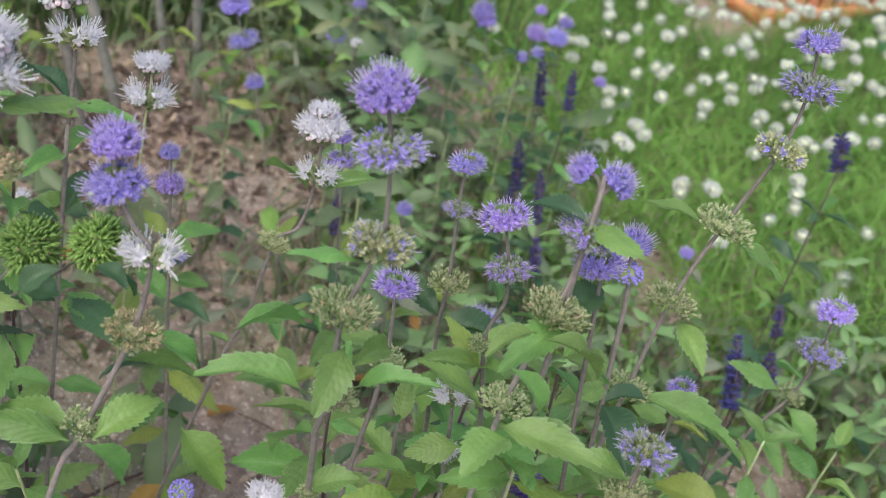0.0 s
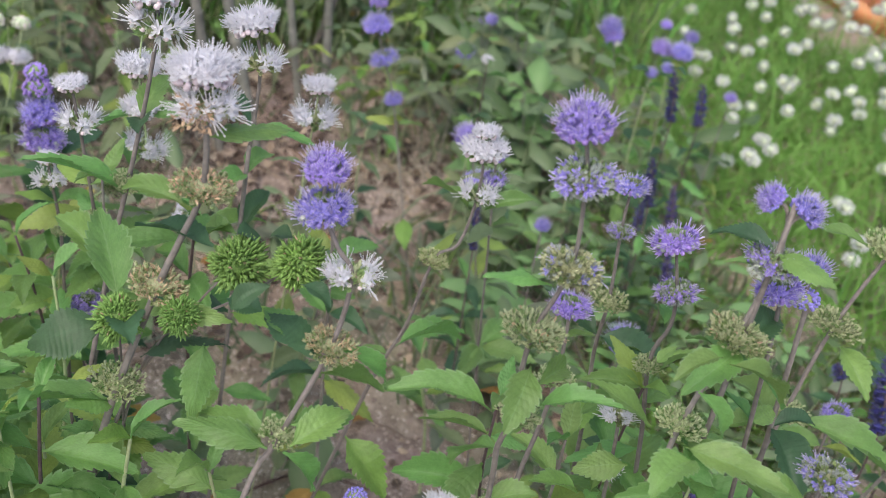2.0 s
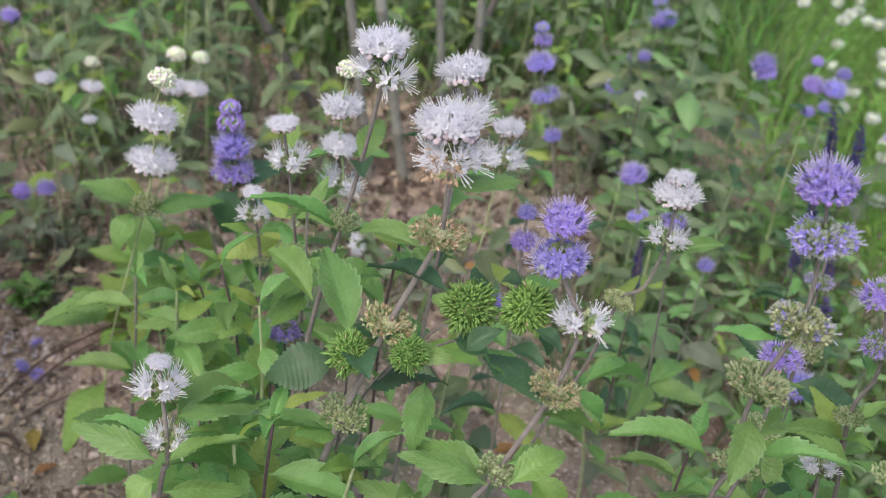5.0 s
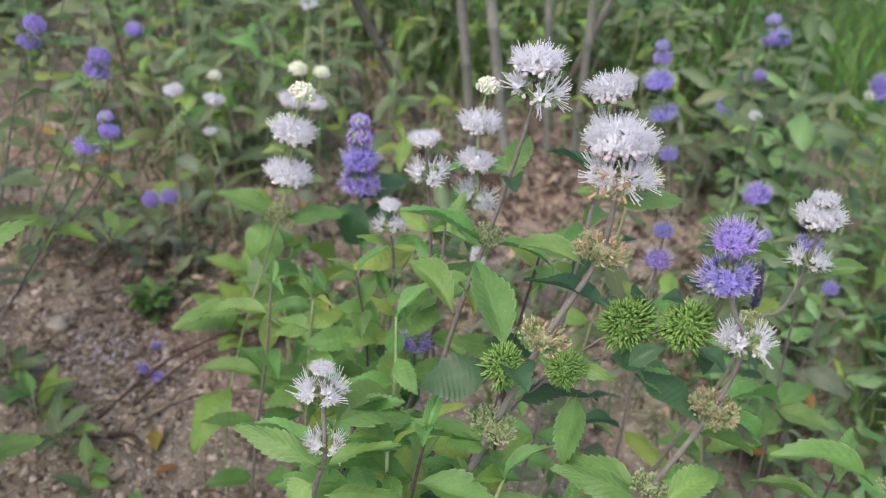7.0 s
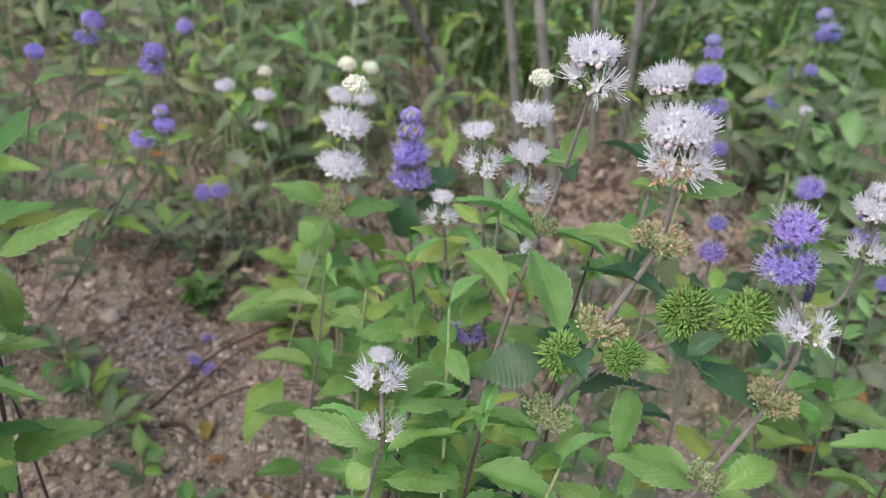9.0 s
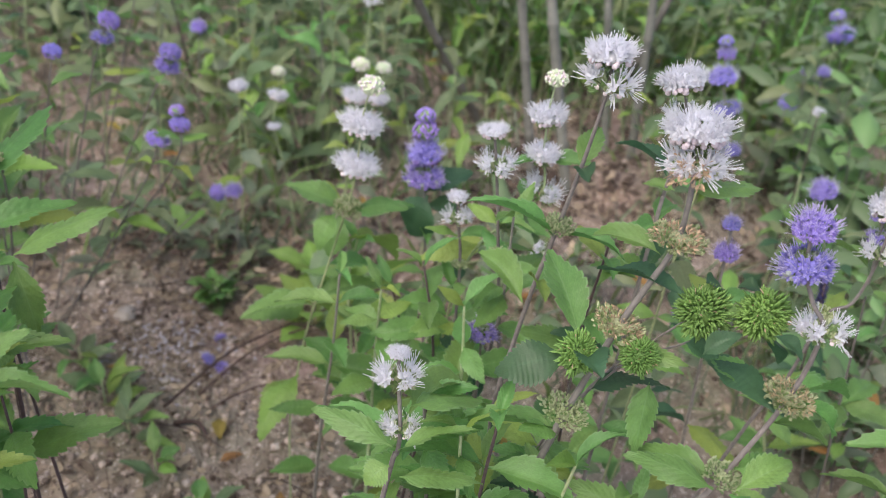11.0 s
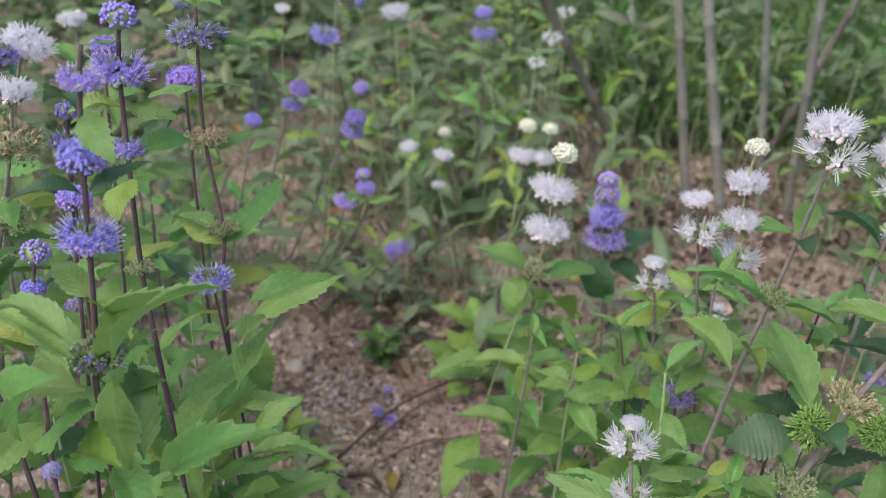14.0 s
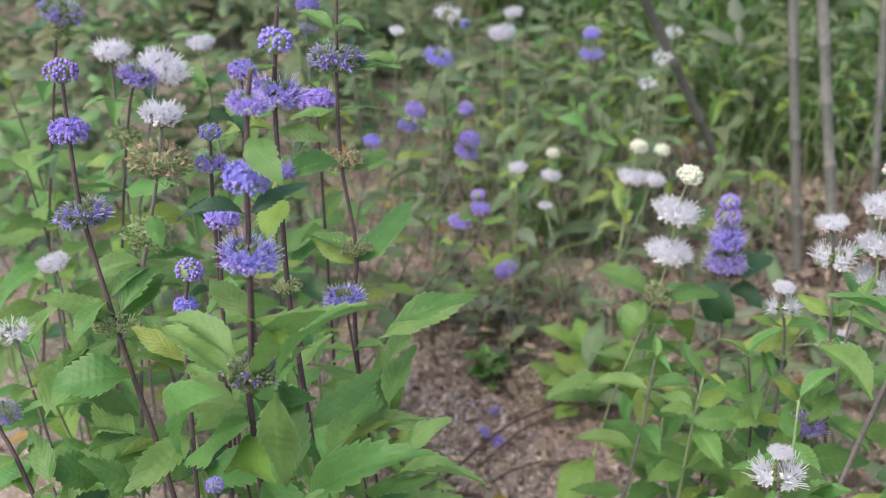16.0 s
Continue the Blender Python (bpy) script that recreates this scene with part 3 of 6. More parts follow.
def shrub_stem(kind, nodes, leaves, auto=1, thick=1.0, root=None):
    """One upright stem, from its top node down into the soil: flower whorls at the nodes, leaves as listed, and ordinary leaf pairs where auto is set or below the listed nodes."""
    rng = random.Random(int(abs(nodes[0][0]) * 9973 + nodes[0][1] * 3137 + nodes[0][2] * 1009))
    pts = [Vector(n[:3]) for n in nodes]
    last = pts[-1]
    way = (pts[-2] - pts[-1]).normalized() if len(pts) > 1 else Vector((rng.uniform(-.15, .15), rng.uniform(-.1, .1), 1)).normalized()
    way = (way + Vector((0, 0, 0.6))).normalized()
    drop = last.z / max(way.z, 0.5)
    foot = last - way * drop
    gone = Vector((foot.x - last.x, foot.y - last.y, 0))
    if gone.length > 0.3 * last.z:
        gone *= 0.3 * last.z / gone.length
    foot = Vector((last.x + gone.x, last.y + gone.y, -0.01)) if root is None else Vector((*root, -0.01))
    line = pts + [last.lerp(foot, 0.5) + Vector((0, 0, 0.0)), foot]
    origin = Vector((foot.x, foot.y, 0))
    thing = new("bluebeard_stem")
    thing.location = origin
    tagged(thing, STEM_LABEL[kind], "flower stem", "bluebeard stems in the bed")
    path = smooth_line(line)
    total = len(path)
    b = Build()
    if nodes[0][1] > 0.7:
        thick *= 0.7
    r0, r1 = 0.001 * thick, 0.0017 * thick
    b.tube([p - origin for p in path], [r0 + (r1 - r0) * min(1, i / total * 1.6) for i in range(total)], "stem_pale" if kind == "w" and thick < 1.0 else "stem_dark" if kind == "p" and last.x < -0.45 and last.y < 0.7 else "stem_brown", 7)
    part("stem", b.mesh("stem"), thing)
    for i, (x, y, z, ty, size) in enumerate(nodes):
        if ty == ".":
            continue
        p = Vector((x, y, z))
        up = (line[max(i - 1, 0)] - line[min(i + 1, len(line) - 1)]).normalized() if i else (p - line[1]).normalized()
        turn = frame_to(p, Vector((0.95, 0.25, 0)) - up * up.dot(Vector((0.95, 0.25, 0))), up) @ Matrix.Rotation(rng.choice((0, math.pi)) + rng.gauss(0, 0.4), 4, "Z")
        add_head(thing, ty, rng, Matrix.Translation(p - origin - up * size * {'W': 0.14, 'P': 0.05}.get(ty, 0.03)) @ turn @ Matrix.Diagonal((size, size, size, 1)))
    for base, tip, width, tone in leaves:
        add_leaf(thing, origin, base, tip, width, tone, rng)
    # ordinary leaf pairs
    start_z = nodes[0][2] - 0.035 if auto else last.z - 0.03
    z, turn = start_z, rng.uniform(0, 3.14)
    lowest = 0.38 if last.x < -0.5 and last.y < 0.55 else 0.07
    back = nodes[0][1] > 0.7
    while z > lowest:
        k = min(range(total), key=lambda q: abs(path[q].z - z))
        p = path[k]
        if not any(n[3] != "." and abs(n[2] - z) < 0.012 for n in nodes):
            size = rng.uniform(0.036, 0.062) * min(1.0, 0.6 + (start_z - z) * 4)
            for s in (0, math.pi):
                if rng.random() < ((0.9 if z > start_z - 0.12 else 0.4) if not back else (0.7 if z > start_z - 0.16 else 0.25)):
                    a = turn + s + rng.uniform(-0.3, 0.3)
                    tip = p + Vector((math.cos(a), math.sin(a), rng.uniform(-0.3, 0.35))) * size
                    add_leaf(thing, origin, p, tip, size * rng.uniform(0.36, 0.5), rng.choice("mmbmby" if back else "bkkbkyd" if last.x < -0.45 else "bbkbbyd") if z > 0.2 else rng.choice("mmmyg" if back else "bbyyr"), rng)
        z -= rng.uniform(0.035, 0.055)
        turn += math.pi / 2
    return thing


def salvia(top, low, width):
    """A dark violet salvia spike, its florets in rings, on a thin stem with narrow leaves."""
    top, low = Vector(top), Vector(low)
    rng = random.Random(int(abs(top.x) * 7717 + top.y * 991))
    foot = low + (low - top).normalized() * 0.02
    foot = Vector((foot.x + rng.uniform(-.02, .02), foot.y, -0.01))
    origin = Vector((foot.x, foot.y, 0))
    thing = new("salvia_stem")
    thing.location = origin
    tagged(thing, "dark violet salvia spike on a thin upright stem", "salvia", "salvia in the bed")
    b = Build()
    path = smooth_line([top, low, low.lerp(foot, 0.5), foot], 3)
    b.tube([p - origin for p in path], [0.0008 + 0.0008 * i / len(path) for i in range(len(path))], "stem_dark", 5)
    part("stem", b.mesh("stem"), thing)
    b = Build()
    up = (top - low).normalized()
    rings = max(4, int((top - low).length / (width * 0.3)))
    side = up.orthogonal().normalized()
    for i in range(rings * 8):
        f = min(1.0, max(0.0, (i // 8 + 0.5 + rng.uniform(-0.35, 0.35)) / rings))
        c = top.lerp(low, f) - origin
        r = width * 0.5 * (0.5 + 0.5 * min(1, f * 2.5)) * rng.uniform(0.75, 1.15)
        d = (Matrix.Rotation(i * 0.82 + rng.uniform(-.3, .3), 3, up) @ side + up * rng.uniform(0.1, 0.7)).normalized()
        b.calyx(c + d * r * 0.1, d, r * 0.7, r * 0.24, "salvia_calyx", 4)
        if rng.random() < 0.75:
            b.petal(c + d * r * 0.6, (d + up * 0.3).normalized(), d.cross(up).normalized(), r * 0.6, r * 0.55, r * 0.15, "salvia_violet")
            b.petal(c + d * r * 0.6, (d - up * 0.6).normalized(), d.cross(up).normalized(), r * 0.6, r * 0.7, -r * 0.1, "salvia_violet")
    part("flower_spike", b.mesh("flower_spike"), thing)
    z, turn = low.z - 0.03, rng.uniform(0, 3)
    while z > 0.03:
        p = min(path, key=lambda q: abs(q.z - z))
        for s in (0, math.pi):
            a = turn + s
            size = rng.uniform(0.03, 0.05)
            add_leaf(thing, origin, p, p + Vector((math.cos(a), math.sin(a), rng.uniform(-.3, .4))) * size, size * 0.3, rng.choice("bdd"), rng)
        z -= 0.045
        turn += 1.5
    return thing


# ---- the ground ----


def lie(x, y):
    """The height of the soil."""
    return 0.012 * noise.noise((x * 2.3, y * 2.3, 0.3)) + 0.006 * noise.noise((x * 9, y * 9, 1.7))


def ground_sheet():
    n = 400
    verts, faces = [], []
    for j in range(n + 1):
        for i in range(n + 1):
            u, v = 2 * i / n - 1, 2 * j / n - 1
            x = -0.6 + 1.1 * u + 2.2 * u ** 5 + 400 * u ** 11
            y = 1.0 + 1.1 * v + 2.2 * v ** 5 + 400 * v ** 11
            near = max(0.0, 1 - max(abs(x + 0.4), abs(y - 1.2)) / 6)
            verts.append((x, y, (lie(x, y) + 0.005 * noise.noise((x * 38, y * 38, 5)) + 0.0035 * noise.noise((x * 90, y * 90, 2))) * near))
    for j in range(n):
        for i in range(n):
            a = j * (n + 1) + i
            faces.append((a, a + 1, a + n + 2, a + n + 1))
    me = bpy.data.meshes.new("ground")
    me.from_pydata(verts, [], faces)
    me.materials.append(MAT["soil"])
    me.polygons.foreach_set("use_smooth", [True] * len(faces))
    me.update()
    return tagged(new("ground", me), "bare brown gritty garden soil with small stones", "soil", "", "structure")


ground_sheet()


def crumb_material(name, dark, light):
    """Loose bits whose tone differs from bit to bit."""
    mat = material(name, light, 0.95, 0.0, 0.0, 120, 0.3, 0.3, 0, 0.1)
    n, l = mat.node_tree.nodes, mat.node_tree.links
    geo, ramp = n.new("ShaderNodeNewGeometry"), n.new("ShaderNodeValToRGB")
    ramp.color_ramp.elements[0].color, ramp.color_ramp.elements[1].color = (*dark, 1), (*light, 1)
    l.new(geo.outputs["Random Per Island"], ramp.inputs[0])
    l.new(ramp.outputs[0], n[mat["colour_node"]].inputs["Color"])
    return mat


MAT["crumb"] = crumb_material("crumb", (0.10, 0.07, 0.055), (0.58, 0.47, 0.40))
MAT["litter"] = crumb_material("litter", (0.09, 0.065, 0.05), (0.46, 0.36, 0.26))


def loose_spot(rng):
    """A place on the open soil, mostly where the camera looks down on it."""
    if rng.random() < 0.42:
        return rng.uniform(-1.05, -0.35), rng.uniform(0.58, 1.15)
    return rng.uniform(-1.5, 0.6), rng.uniform(0.5, 2.1)


def gravel():
    """Crumbs of soil, grit and pebbles."""
    rng = random.Random(11)
    b = Build()
    for _ in range(15000):
        x, y = loose_spot(rng)
        r = 0.001 + 0.0045 * rng.random() ** 3.5
        axis = Vector((rng.uniform(-1, 1), rng.uniform(-1, 1), rng.uniform(-1, 1))).normalized()
        b.bead(Vector((x, y, lie(x, y) + r * 0.35)), axis, r, rng.uniform(0.8, 1.5), "crumb")
    return tagged(new("gravel", b.mesh("gravel", False)), "loose crumbs of soil, pale grit and pebbles", "gravel", "", "stuff")


def litter():
    """Dry leaf scraps and bits of stalk on the soil, more and darker round the poles to stand in for the shade there.
    """
    rng = random.Random(12)
    b = Build()
    for _ in range(4500):
        x, y = loose_spot(rng)
        a = rng.uniform(0, 6.28)
        d = Vector((math.cos(a), math.sin(a), rng.uniform(-.1, .35))).normalized()
        p = Vector((x, y, lie(x, y) + rng.uniform(0.002, 0.006)))
        if rng.random() < 0.4:
            b.thread(p, p + d * rng.uniform(0.012, 0.07), rng.uniform(0.0004, 0.0009), "litter", Vector((0, 0, 0.002)))
        else:
            w = d.cross(Vector((rng.uniform(-.4, .4), rng.uniform(-.4, .4), 1))).normalized()
            size = 0.004 + 0.018 * rng.random() ** 2
            b.petal(p, d, w, size, size * rng.uniform(0.4, 0.8), rng.uniform(-0.3, 0.3) * size, "litter")
    # extra scraps round the poles, mostly dark: litter that also imitates the shade there
    for _ in range(2400):
        x, y = rng.gauss(-0.36, 0.2), rng.gauss(1.48, 0.2)
        a = rng.uniform(0, 6.28)
        d = Vector((math.cos(a), math.sin(a), rng.uniform(-.1, .5))).normalized()
        p = Vector((x, y, lie(x, y) + rng.uniform(0.002, 0.008)))
        w = d.cross(Vector((rng.uniform(-.6, .6), rng.uniform(-.6, .6), 1))).normalized()
        size = 0.006 + 0.022 * rng.random() ** 2
        b.petal(p, d, w, size, size * rng.uniform(0.3, 0.6), rng.uniform(-0.4, 0.4) * size, rng.choice(("litter", "twig", "twig")))
    return tagged(new("leaf_litter", b.mesh("leaf_litter")), "dry brown leaf scraps and stalk bits on soil", "litter", "", "stuff")


gravel()
litter()

# ---- the stems ----
shrub_stem('p', [(0.024, 0.438, 0.705, 'P', 0.0345), (0.031, 0.436, 0.678, 'L', 0.0372), (0.035, 0.427, 0.632, 'H', 0.0389), (0.024, 0.417, 0.596, 'G', 0.0346), (0.023, 0.412, 0.565, '.', 0.0000), (0.027, 0.409, 0.545, 'g', 0.0231), (0.020, 0.405, 0.522, '.', 0.0000), (0.022, 0.399, 0.481, 'g', 0.0122)],
           [((0.027, 0.421, 0.623), (-0.008, 0.415, 0.625), 0.0092, 'b'), ((0.032, 0.429, 0.671), (0.041, 0.434, 0.680), 0.0052, 'b'), ((0.012, 0.406, 0.545), (-0.046, 0.400, 0.551), 0.0205, 'b'),
            ((0.027, 0.414, 0.574), (0.017, 0.378, 0.557), 0.0212, 'b'), ((0.035, 0.410, 0.550), (0.079, 0.403, 0.566), 0.0167, 'b'), ((0.032, 0.412, 0.563), (0.053, 0.447, 0.547), 0.0114, 'b'),
            ((0.021, 0.405, 0.519), (-0.001, 0.420, 0.484), 0.0207, 'b'), ((0.022, 0.399, 0.481), (0.049, 0.402, 0.492), 0.0183, 'b')], 0, 1.0)
shrub_stem('p', [(0.052, 0.488, 0.560, 'R', 0.0306), (0.054, 0.484, 0.536, '.', 0.0000), (0.055, 0.480, 0.512, 'g', 0.0234), (0.053, 0.475, 0.476, '.', 0.0000), (0.046, 0.465, 0.418, '.', 0.0000)],
           [((0.052, 0.485, 0.540), (0.071, 0.485, 0.544), 0.0085, 'b')], 0, 1.0)
shrub_stem('p', [(0.091, 0.606, 0.578, 'R', 0.0290), (0.092, 0.601, 0.546, 'L', 0.0220), (0.097, 0.592, 0.492, 'g', 0.0283), (0.097, 0.586, 0.449, '.', 0.0000), (0.105, 0.573, 0.371, '.', 0.0000)],
           [((0.103, 0.586, 0.454), (0.136, 0.582, 0.455), 0.0161, 'b')], 1, 1.0)
shrub_stem('p', [(0.112, 0.538, 0.586, 'R', 0.0367), (0.122, 0.533, 0.553, 'L', 0.0307), (0.125, 0.529, 0.528, '.', 0.0000), (0.119, 0.524, 0.498, 'g', 0.0217), (0.133, 0.511, 0.414, '.', 0.0000)],
           [((0.124, 0.531, 0.544), (0.144, 0.534, 0.551), 0.0084, 'b'), ((0.121, 0.529, 0.527), (0.118, 0.553, 0.526), 0.0106, 'b'), ((0.124, 0.522, 0.485), (0.153, 0.526, 0.515), 0.0183, 'b'),
            ((0.120, 0.521, 0.480), (0.077, 0.516, 0.481), 0.0165, 'b'), ((0.131, 0.514, 0.432), (0.083, 0.507, 0.413), 0.0227, 'b'), ((0.117, 0.471, 0.493), (0.072, 0.470, 0.522), 0.0172, 'b'),
            ((0.108, 0.457, 0.472), (0.075, 0.452, 0.463), 0.0206, 'b'), ((0.081, 0.444, 0.453), (0.046, 0.425, 0.476), 0.0206, 'b'), ((0.114, 0.494, 0.524), (0.125, 0.501, 0.535), 0.0103, 'b')], 0, 1.0)
shrub_stem('p', [(0.124, 0.450, 0.678, 'P', 0.0190), (0.134, 0.449, 0.672, '.', 0.0192), (0.137, 0.445, 0.646, 'L', 0.0342), (0.131, 0.438, 0.601, 'G', 0.0335), (0.118, 0.428, 0.542, 'g', 0.0280), (0.113, 0.417, 0.474, '.', 0.0000)],
           [((0.128, 0.444, 0.642), (0.112, 0.445, 0.639), 0.0062, 'b'), ((0.129, 0.437, 0.593), (0.173, 0.440, 0.554), 0.0161, 'b'), ((0.128, 0.436, 0.589), (0.117, 0.470, 0.566), 0.0117, 'b'),
            ((0.118, 0.427, 0.534), (0.150, 0.449, 0.518), 0.0138, 'b'), ((0.117, 0.426, 0.528), (0.171, 0.393, 0.526), 0.0216, 'b'), ((0.112, 0.425, 0.521), (0.136, 0.385, 0.522), 0.0248, 'b'),
            ((0.116, 0.405, 0.610), (0.091, 0.388, 0.603), 0.0127, 'b'), ((0.119, 0.403, 0.608), (0.154, 0.408, 0.584), 0.0165, 'b'), ((0.104, 0.378, 0.572), (0.156, 0.361, 0.570), 0.0193, 'b'),
            ((0.111, 0.374, 0.568), (0.088, 0.348, 0.564), 0.0248, 'b'), ((0.107, 0.394, 0.595), (0.128, 0.396, 0.565), 0.0110, 'b')], 0, 1.0)
shrub_stem('p', [(0.142, 0.447, 0.676, 'P', 0.0231), (0.135, 0.445, 0.667, '.', 0.0000), (0.135, 0.443, 0.652, '.', 0.0000)],
           [], 0, 1.0)
shrub_stem('p', [(0.282, 0.607, 0.705, 'R', 0.0327), (0.287, 0.603, 0.678, 'L', 0.0403), (0.284, 0.596, 0.636, 'H', 0.0404), (0.265, 0.587, 0.580, 'g', 0.0403), (0.248, 0.578, 0.519, 'g', 0.0356), (0.238, 0.566, 0.444, 'g', 0.0324), (0.233, 0.559, 0.401, '.', 0.0000), (0.228, 0.549, 0.341, '.', 0.0000)],
           [((0.282, 0.594, 0.622), (0.282, 0.576, 0.614), 0.0095, 'b'), ((0.248, 0.587, 0.579), (0.216, 0.611, 0.571), 0.0130, 'b'), ((0.276, 0.585, 0.568), (0.321, 0.584, 0.539), 0.0151, 'b'),
            ((0.257, 0.575, 0.502), (0.273, 0.538, 0.488), 0.0204, 'b'), ((0.244, 0.565, 0.438), (0.328, 0.537, 0.415), 0.0305, 'b'), ((0.238, 0.563, 0.430), (0.221, 0.584, 0.420), 0.0163, 'b')], 0, 1.0)
shrub_stem('w', [(-0.009, 0.672, 0.565, 'W', 0.0240), (-0.008, 0.670, 0.553, 'W', 0.0422), (-0.006, 0.664, 0.512, 'V', 0.0412), (-0.013, 0.657, 0.470, '.', 0.0000), (-0.029, 0.654, 0.454, 'g', 0.0255), (-0.041, 0.644, 0.392, '.', 0.0000), (-0.055, 0.638, 0.353, '.', 0.0000), (-0.068, 0.631, 0.307, '.', 0.0000), (-0.096, 0.613, 0.196, '.', 0.0000)],
           [((0.001, 0.662, 0.502), (0.038, 0.667, 0.516), 0.0133, 'b'), ((-0.009, 0.661, 0.499), (-0.049, 0.699, 0.491), 0.0125, 'b'), ((-0.031, 0.653, 0.448), (-0.015, 0.685, 0.461), 0.0107, 'y'),
            ((-0.051, 0.639, 0.359), (-0.074, 0.644, 0.361), 0.0089, 'b'), ((-0.044, 0.642, 0.378), (0.009, 0.668, 0.373), 0.0244, 'b'), ((-0.071, 0.545, 0.358), (-0.033, 0.520, 0.326), 0.0333, 'y'),
            ((-0.046, 0.586, 0.418), (0.004, 0.623, 0.403), 0.0208, 'b')], 0, 1.0)
shrub_stem('p', [(-0.092, 0.431, 0.660, 'P', 0.0286), (-0.090, 0.427, 0.638, 'R', 0.0391), (-0.081, 0.424, 0.619, '.', 0.0000), (-0.072, 0.422, 0.604, 'V', 0.0384), (-0.077, 0.415, 0.562, 'T', 0.0294), (-0.097, 0.405, 0.502, 'g', 0.0241), (-0.103, 0.403, 0.486, '.', 0.0000), (-0.115, 0.397, 0.449, '.', 0.0000)],
           [((-0.073, 0.415, 0.561), (-0.046, 0.427, 0.531), 0.0112, 'b'), ((-0.081, 0.413, 0.550), (-0.120, 0.450, 0.542), 0.0127, 'd'), ((-0.093, 0.406, 0.508), (-0.060, 0.424, 0.505), 0.0219, 'b'),
            ((-0.101, 0.404, 0.497), (-0.149, 0.425, 0.483), 0.0206, 'b'), ((-0.106, 0.403, 0.491), (-0.136, 0.392, 0.503), 0.0177, 'b'), ((-0.081, 0.416, 0.540), (-0.046, 0.428, 0.524), 0.0108, 'b'),
            ((-0.091, 0.424, 0.550), (-0.122, 0.457, 0.542), 0.0120, 'b'), ((-0.090, 0.392, 0.506), (-0.062, 0.420, 0.512), 0.0209, 'b'), ((-0.102, 0.391, 0.503), (-0.155, 0.395, 0.505), 0.0209, 'b'),
            ((-0.093, 0.390, 0.503), (-0.077, 0.399, 0.465), 0.0180, 'b')], 0, 1.0)
shrub_stem('p', [(0.187, 0.393, 0.556, 'L', 0.0323), (0.185, 0.388, 0.528, 'g', 0.0266)],
           [((0.183, 0.389, 0.536), (0.149, 0.398, 0.541), 0.0176, 'b')], 0, 1.0)
shrub_stem('w', [(-0.145, 0.746, 0.538, 'W', 0.0320), (-0.145, 0.740, 0.505, 'V', 0.0507), (-0.148, 0.734, 0.466, '.', 0.0000)],
           [], 1, 1.0)
shrub_stem('w', [(-0.001, 0.419, 0.452, 'W', 0.0241)],
           [], 0, 1.0)
shrub_stem('p', [(-0.052, 0.446, 0.410, 'B', 0.0179)],
           [], 0, 1.0)
shrub_stem('w', [(0.101, 0.487, 0.482, 'V', 0.0314), (0.106, 0.480, 0.441, 'V', 0.0216)],
           [], 0, 1.0)
shrub_stem('p', [(0.159, 0.749, 0.333, 'P', 0.0389)],
           [], 1, 1.0)
shrub_stem('p', [(0.153, 0.465, 0.614, 'R', 0.0331), (0.159, 0.460, 0.583, '.', 0.0000)],
           [], 0, 1.0)
shrub_stem('p', [(0.175, 0.487, 0.618, 'P', 0.0248), (0.177, 0.484, 0.599, 'B', 0.0189), (0.182, 0.478, 0.564, '.', 0.0000)],
           [], 0, 1.0)
shrub_stem('p', [(0.410, 0.652, 0.478, 'R', 0.0377), (0.411, 0.646, 0.442, 'L', 0.0407), (0.403, 0.639, 0.399, 'g', 0.0231), (0.374, 0.630, 0.342, '.', 0.0000)],
           [((0.391, 0.640, 0.402), (0.347, 0.653, 0.412), 0.0231, 'b'), ((0.402, 0.637, 0.388), (0.431, 0.616, 0.363), 0.0233, 'b')], 1, 1.0)
shrub_stem('p', [(0.303, 0.620, 0.403, 'R', 0.0277)],
           [], 1, 1.0)
shrub_stem('p', [(-0.115, 0.678, 0.501, 'P', 0.0187), (-0.113, 0.675, 0.476, 'P', 0.0253)],
           [], 0, 1.0)
shrub_stem('w', [(-0.160, 0.454, 0.691, 'W', 0.0429), (-0.156, 0.450, 0.668, 'X', 0.0466), (-0.155, 0.444, 0.626, 'T', 0.0316), (-0.165, 0.438, 0.594, '.', 0.0000), (-0.175, 0.434, 0.565, 'T', 0.0308), (-0.194, 0.423, 0.499, 'g', 0.0299), (-0.203, 0.417, 0.460, '.', 0.0000), (-0.210, 0.411, 0.422, '.', 0.0000)],
           [((-0.154, 0.448, 0.654), (-0.117, 0.481, 0.647), 0.0157, 'b'), ((-0.156, 0.442, 0.616), (-0.156, 0.468, 0.617), 0.0074, 'b'), ((-0.162, 0.442, 0.614), (-0.203, 0.458, 0.605), 0.0133, 'b'),
            ((-0.176, 0.432, 0.553), (-0.131, 0.424, 0.557), 0.0140, 'b'), ((-0.184, 0.430, 0.514), (-0.137, 0.446, 0.518), 0.0330, 'd'), ((-0.150, 0.438, 0.526), (-0.149, 0.412, 0.490), 0.0210, 'b'),
            ((-0.196, 0.432, 0.551), (-0.232, 0.498, 0.559), 0.0265, 'b'), ((-0.198, 0.421, 0.484), (-0.259, 0.405, 0.479), 0.0265, 'b'), ((-0.196, 0.421, 0.482), (-0.218, 0.403, 0.493), 0.0198, 'b')], 0, 1.35)
